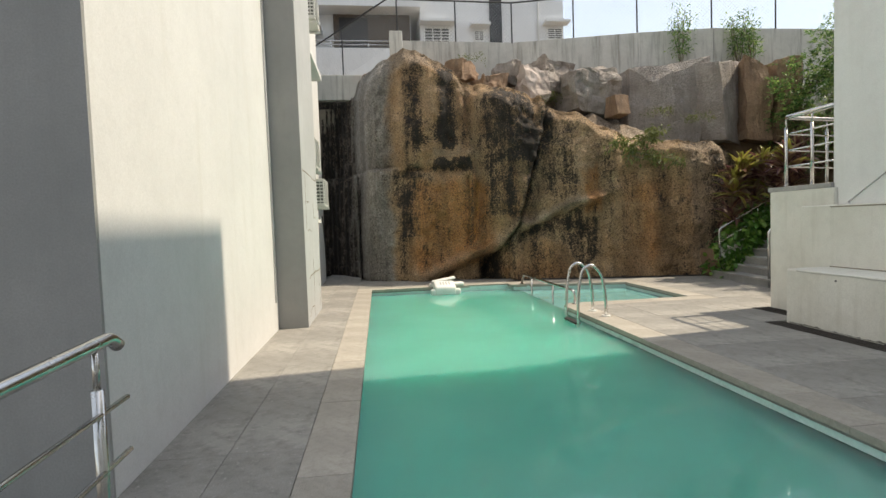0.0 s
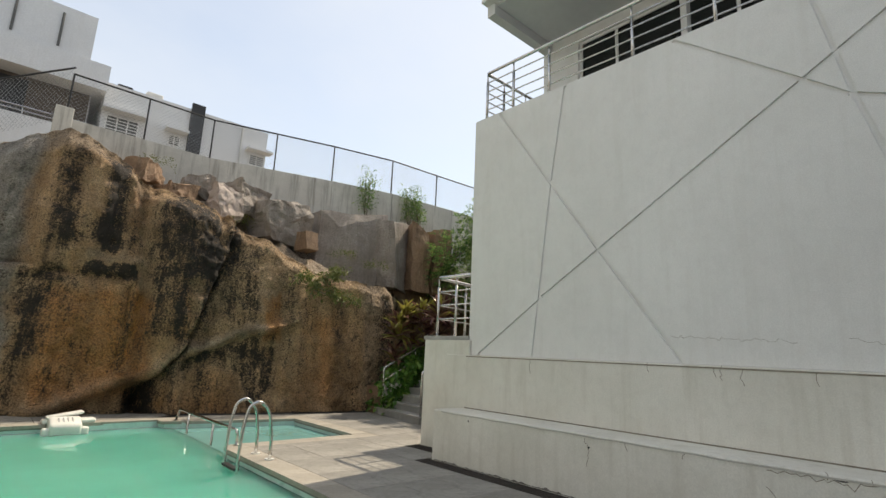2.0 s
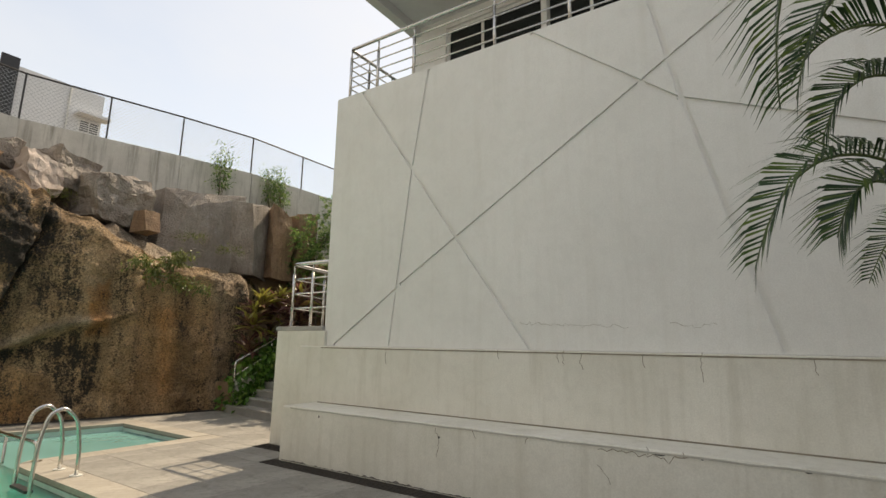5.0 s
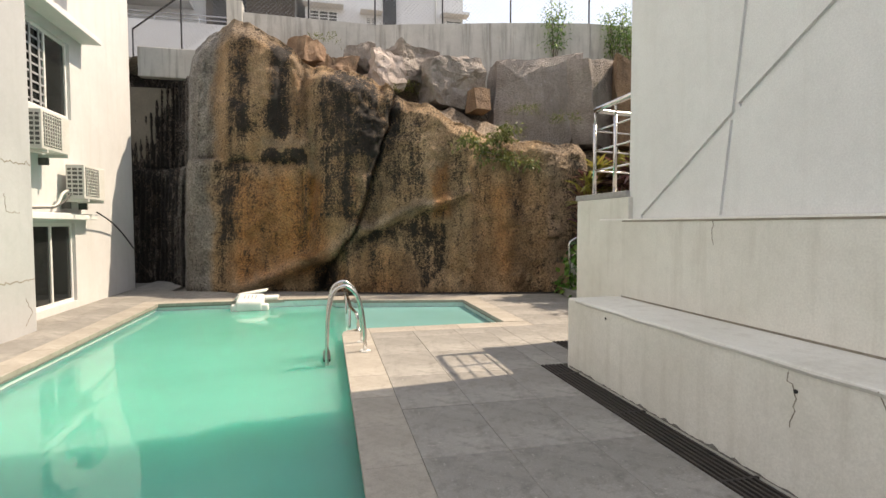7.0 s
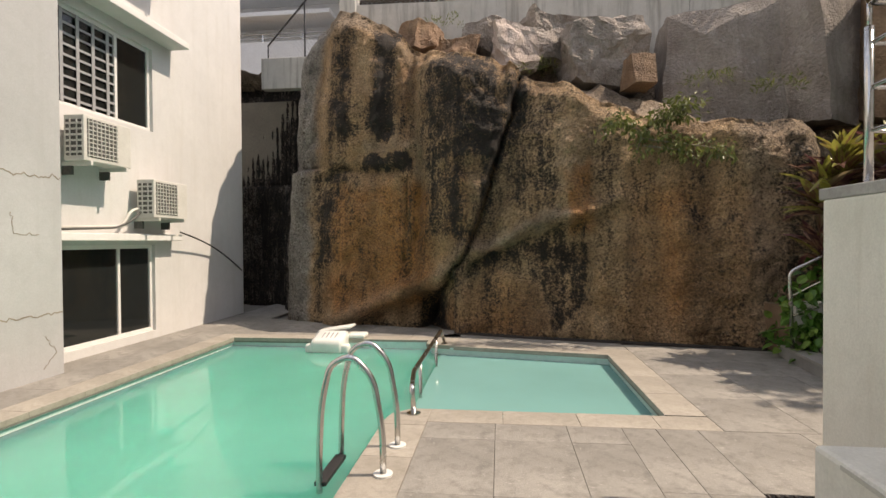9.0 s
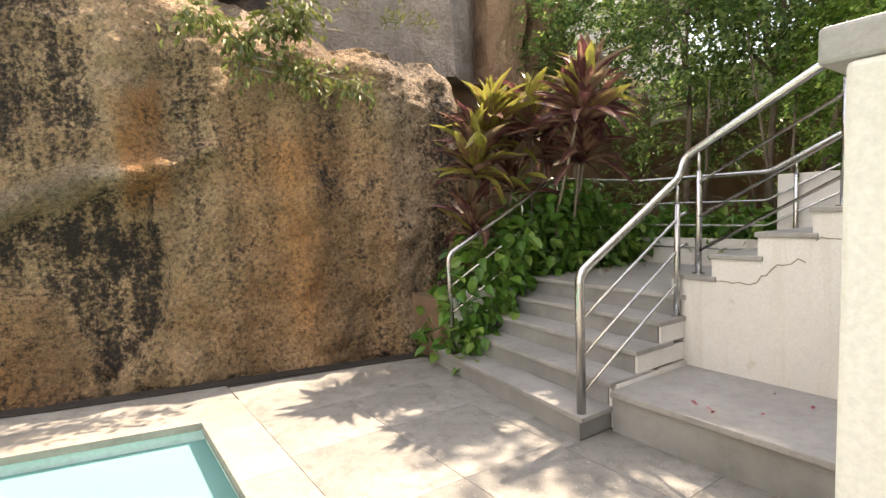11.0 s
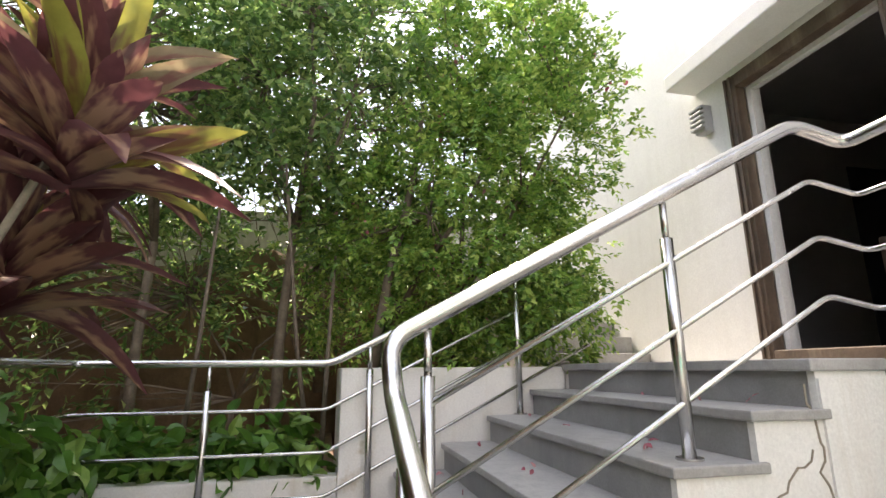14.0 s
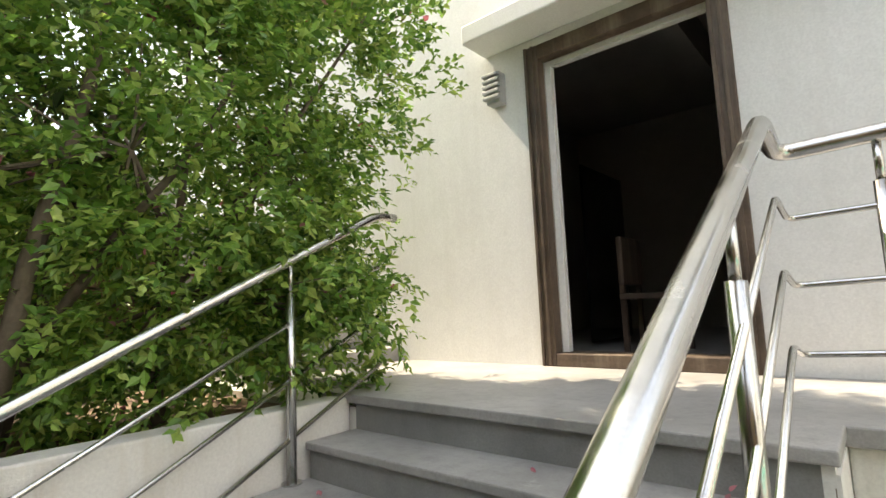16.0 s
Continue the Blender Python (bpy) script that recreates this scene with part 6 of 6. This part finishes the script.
# palm beside the pool's near end
def frond(parent, root, crest, tip, r):
    """A rib arching from root to tip, with two rows of narrow blades combed outwards."""
    a, c, b = Vector(root), Vector(crest), Vector(tip)
    pts = [a * (1 - s) ** 2 + c * 2 * s * (1 - s) + b * s * s for s in [i / 16 for i in range(17)]]
    f = part("frond", tube(pts, 0.012, 6, taper=0.003), PALM_RIB, parent, "", True)
    hollow = (a + b) / 2 - c
    VV, FF = [], []
    for i in range(46):
        s = 0.10 + 0.89 * i / 46
        k = s * 16
        u, v = pts[int(k)], pts[min(int(k) + 1, 16)]
        p = u.lerp(v, k - int(k))
        d = (v - u).normalized()
        side = d.cross(hollow).normalized()
        up = (d * d.dot(hollow) - hollow).normalized()
        for sg in (-1, 1):
            L = 0.36 * math.sin(math.pi * (0.16 + 0.76 * s)) ** 0.8 * r.uniform(0.85, 1.1)
            way = (side * sg * 0.62 + up * 0.5 + d * 0.75 + unit() * 0.06).normalized()
            mid = p + way * L * 0.5
            end = p + way * L + Vector((0, 0, -0.30 * L - 0.03 * r.random()))
            w = d * 0.010
            q = len(VV)
            VV += [p - w * 0.5, p + w * 0.5, mid - w, mid + w, end]
            FF += [(q, q + 1, q + 3, q + 2), (q + 2, q + 3, q + 4)]
    tagged(joined("leaf_blade", VV, FF, PALM_LEAF, f), kind="stuff")
    return f


PALM_X, PALM_Y = 4.13, -0.81
palm = thing("palm", (PALM_X, PALM_Y, 0), "green areca palm with arching feathery fronds", "palm")
rp = random.Random(61)
FRONDS = (((3.53, -0.74, 3.17), (2.53, 0.1, 3.56), (3.14, 0.08, 2.57)),
          ((4.01, -0.59, 2.28), (3.16, 0.01, 2.72), (3.45, 0.25, 1.9)),
          ((3.64, -0.93, 3.65), (2.62, -0.27, 4.29), (2.91, -0.08, 3.53)),
          ((3.84, -0.8, 3.09), (3.02, -0.16, 3.47), (3.33, 0.01, 2.68)),
          ((4.11, -0.71, 2.7), (3.42, -0.25, 3.08), (3.58, -0.08, 2.53)),
          ((4.01, -0.54, 2.11), (3.4, -0.22, 2.53), (3.55, -0.09, 2.04)),
          ((3.69, -0.99, 3.87), (2.77, -0.81, 4.93), (2.81, -0.38, 4.24)),
          ((3.85, -0.95, 3.30), (3.45, -0.33, 3.75), (3.30, -0.02, 3.40)),
          ((3.90, -0.80, 2.95), (3.55, -0.20, 3.35), (3.42, 0.02, 2.80)),
          ((3.80, -1.05, 3.70), (3.55, -0.55, 4.20), (3.45, -0.38, 3.70)))
for root, crest, tip in FRONDS:
    frond(palm, root, crest, tip, rp)
    part("stem", tube([(PALM_X + rp.uniform(-0.12, 0.12), PALM_Y + rp.uniform(-0.12, 0.12), 0), (PALM_X + rp.uniform(-0.1, 0.1), PALM_Y, 1.0), Vector(root)], 0.028, 8, taper=0.013), CANE, palm, "", True)
for i in range(6):
    turn = 1.2 + 0.42 * i
    root = Vector((PALM_X + 0.1 * math.sin(turn), PALM_Y + 0.1 * math.cos(turn), 1.9 + 0.2 * i))
    way = Vector((math.sin(turn), math.cos(turn), 0))
    frond(palm, root, root + way * 0.55 + Vector((0, 0, 0.8)), root + way * 1.15 + Vector((0, 0, 0.1)), rp)


# vines on the rock and weeds on the ledge
def creeper(at, runs, label, seed, size=0.10):
    r = random.Random(seed)
    v = thing("creeper", at, label, "plant", "plants on the rock")
    spots = []
    for run in runs:
        pts = smooth_path(run, 0.1, 4)
        part("stem", tube(pts, 0.012, 6, taper=0.004), CANE, v, "", True)
        for a, b in zip(pts, pts[1:]):
            for k in range(3):
                spots.append(a.lerp(b, r.random()) + Vector((0, -0.03, 0.02)))
    leaf_cloud("leaves", spots, 150 * len(runs), 0.075, size, VINE_LEAF, v, droop=0.9, wide=0.5)
    return v


creeper((6.0, 11.6, 3.0), [[(6.05, 11.62, 2.75), (6.1, 11.5, 3.05), (5.75, 11.42, 3.2), (5.45, 11.40, 3.05)], [(6.1, 11.5, 3.05), (6.5, 11.40, 3.25), (7.0, 11.30, 3.25)], [(6.1, 11.5, 2.95), (6.5, 11.35, 2.85), (7.0, 11.25, 2.75), (7.2, 11.2, 2.6)], [(6.3, 11.45, 3.15), (6.6, 11.45, 3.4), (6.9, 11.4, 3.4)], [(6.1, 11.5, 2.85), (6.6, 11.38, 2.75), (6.9, 11.35, 2.55)], [(6.05, 11.55, 3.0), (6.35, 11.42, 3.3), (6.75, 11.40, 3.35)]], "pale green creeper hanging on the rock face", 71)
for x, y, z in ((4.7, 13.2, 4.55), (7.4, 12.5, 4.1), (8.3, 12.2, 3.85), (2.9, 14.4, 6.0)):
    w = thing("weed", (x, y, z), "tuft of dry green weeds on the ledge", "plant", "weeds on the ledge")
    leaf_cloud("leaves", [(x + rnd.uniform(-0.35, 0.35), y + rnd.uniform(-0.1, 0.1), z + rnd.uniform(-0.05, 0.12)) for _ in range(14)], 130, 0.05, 0.09, VINE_LEAF, w, droop=-0.6, wide=0.25)
for x, y, h in ((8.6, 13.45, 1.35), (10.2, 13.25, 1.25), (10.6, 13.2, 0.9)):
    sb = thing("shrub", (x, y, 5.6), "wispy green shrub growing at the parapet", "shrub", "shrubs at the parapet")
    spots = []
    for k in range(6):
        tip = Vector((x + rnd.uniform(-0.35, 0.35), y + rnd.uniform(-0.1, 0.05), 5.6 + h * rnd.uniform(0.7, 1.15)))
        part("stem", tube([(x, y, 5.4), Vector((x, y, 5.4)).lerp(tip, 0.5) + unit() * 0.05, tip], 0.012, 5, taper=0.004), BARK, sb)
        spots += [Vector((x, y, 5.4)).lerp(tip, q) for q in (0.4, 0.55, 0.7, 0.85, 1.0)]
    leaf_cloud("crown", spots, 420, 0.09, 0.11, BUSH_DARK, sb, wide=0.36)


# ---- paving, last ----
def slab_mesh(w, d, h=0.055, b=0.0025):
    return boxed(-w / 2, w / 2, -d / 2, d / 2, -h, 0, bevel=b)


CACHE = {}


def slab(x0, x1, y0, y1, material, name):
    gap = 0.003
    w, d = round(x1 - x0 - gap, 3), round(y1 - y0 - gap, 3)
    if w < 0.05 or d < 0.05:
        return
    key = (w, d, material.name)
    if key not in CACHE:
        CACHE[key] = mesh_from(slab_mesh(w, d), material, name)
    o = new(name, CACHE[key])
    o.parent = deck
    o.location = ((x0 + x1) / 2, (y0 + y1) / 2, rnd.uniform(-0.0012, 0.0012))


def paved(xs_, ys_, material, name="paving_slab"):
    for x0, x1 in zip(xs_, xs_[1:]):
        for y0, y1 in zip(ys_, ys_[1:]):
            slab(x0, x1, y0, y1, material, name)


def steps_of(a, b, d):
    out_ = [a]
    while out_[-1] + d < b - 0.05:
        out_.append(out_[-1] + d)
    return out_ + [b]


paved([3.44, 4.0, 4.56, 4.985], steps_of(-6.0, 7.94, 0.85), GRANITE)
paved([4.985, 5.245], [5.98, 6.9, 7.94], GRANITE)
paved([5.245, 5.56], [5.98, 6.9, 7.94], GRANITE)
paved([5.56, 6.3, 7.25], [6.94, 7.94], GRANITE)
paved([5.76, 6.45, 7.15], steps_of(7.94, 10.3, 0.85), GRANITE)
paved([7.15, 7.6], [6.3, 7.1, 7.94, 8.7], GRANITE)
paved([5.87, 6.5, 7.15, 8.46], [5.9, 6.94], GRANITE)
paved([-1.35, -0.9, -0.42], steps_of(2.0, 13.6, 1.3), GRANITE)
paved(steps_of(-1.35, 3.44, 0.9), steps_of(-6.0, 1.66, 0.85), GRANITE)
# edges that meet the slanting pool end and rock foot
part("paving_slab", prism([(5.76, 10.3), (7.58, 10.3), (7.58, 10.96), (5.76, 11.26)], -0.05, 0.0), GRANITE, deck)
part("paving_slab", prism([(7.15, 8.7), (7.30, 8.7), (7.52, 10.3), (7.15, 10.3)], -0.05, 0.0), GRANITE, deck)
part("paving_slab", prism([(3.42, 11.34), (5.75, 10.9), (5.75, 11.5), (3.42, 12.1)], -0.05, -0.001), GRANITE, deck)
for x in (-0.42, 0.35, 1.12, 1.89, 2.66):
    part("paving_slab", prism([(x + 0.003, 11.66), (x + 0.765, 11.66), (x + 0.765, 13.2 - 0.28 * (x + 0.77)), (x + 0.003, 13.2 - 0.28 * x)], -0.05, 0.0), GRANITE, deck)
part("paving_slab", boxed(-1.35, -0.42, 13.6, 15.6, -0.05, 0.0), GRANITE, deck)
# pool edge stones
paved([3.075, 3.44], steps_of(1.66, 7.94, 0.62), COPING, "coping_stone")
paved([-0.42, -0.10], steps_of(1.66, 11.37, 0.62), COPING, "coping_stone")
paved(steps_of(-0.10, 3.075, 0.62), [1.66, 2.03], COPING, "coping_stone")
paved(steps_of(-0.42, 2.97, 0.62), [11.37, 11.66], COPING, "coping_stone")
paved([5.42, 5.76], steps_of(8.28, 10.6, 0.62), COPING, "coping_stone")
paved(steps_of(3.44, 5.76, 0.62), [7.94, 8.26], COPING, "coping_stone")
part("coping_stone", prism([(3.075, 7.94), (3.44, 7.94), (3.44, 8.26), (3.26, 8.26), (3.11, 8.12)], -0.055, 0.0, 0.004), COPING, deck)
part("coping_stone", prism([(2.97, 11.14), (3.05, 11.08), (3.38, 11.0), (3.42, 11.34), (3.42, 12.05), (2.97, 11.66)], -0.055, 0.0, 0.004), COPING, deck)
part("coping_stone", prism([(3.38, 10.97), (5.42, 10.58), (5.76, 10.6), (5.76, 10.90), (3.425, 11.34)], -0.055, 0.0, 0.004), COPING, deck)
rim = bmesh.new()
box(rim, 3.085, 3.098, 2.0, 7.98, -0.075, -0.018)
box(rim, -0.118, -0.105, 2.0, 11.36, -0.075, -0.018)
box(rim, -0.10, 3.0, 11.376, 11.388, -0.075, -0.018)
box(rim, 5.425, 5.438, 8.3, 10.58, -0.075, -0.018)
box(rim, 3.3, 5.42, 8.262, 8.274, -0.075, -0.018)
structure("pool_rim", rim, JOINT, "dark rim strip under the coping stones", "trim")
# petals and dry leaves dropped on the steps
lit = thing("fallen_leaves", (9, 8, 0.8), "dry leaves and pink petals scattered on the steps", "litter", kind="stuff")
spots = [(rnd.uniform(8.6, 10.3), rnd.uniform(8.9, 10.2), 0.812) for _ in range(26)] + [(rnd.uniform(8.7, 10.2), 7.4 + 0.31 * k + rnd.uniform(-0.1, 0.1), 1.612 - 0.16 * k + 0.012) for k in range(4) for _ in range(5)] + [(rnd.uniform(7.6, 8.4), rnd.uniform(7.2, 8.5), 0.286) for _ in range(8)]
leaf_cloud("petals", spots, 60, 0.004, 0.035, PETAL, lit, wide=0.7)
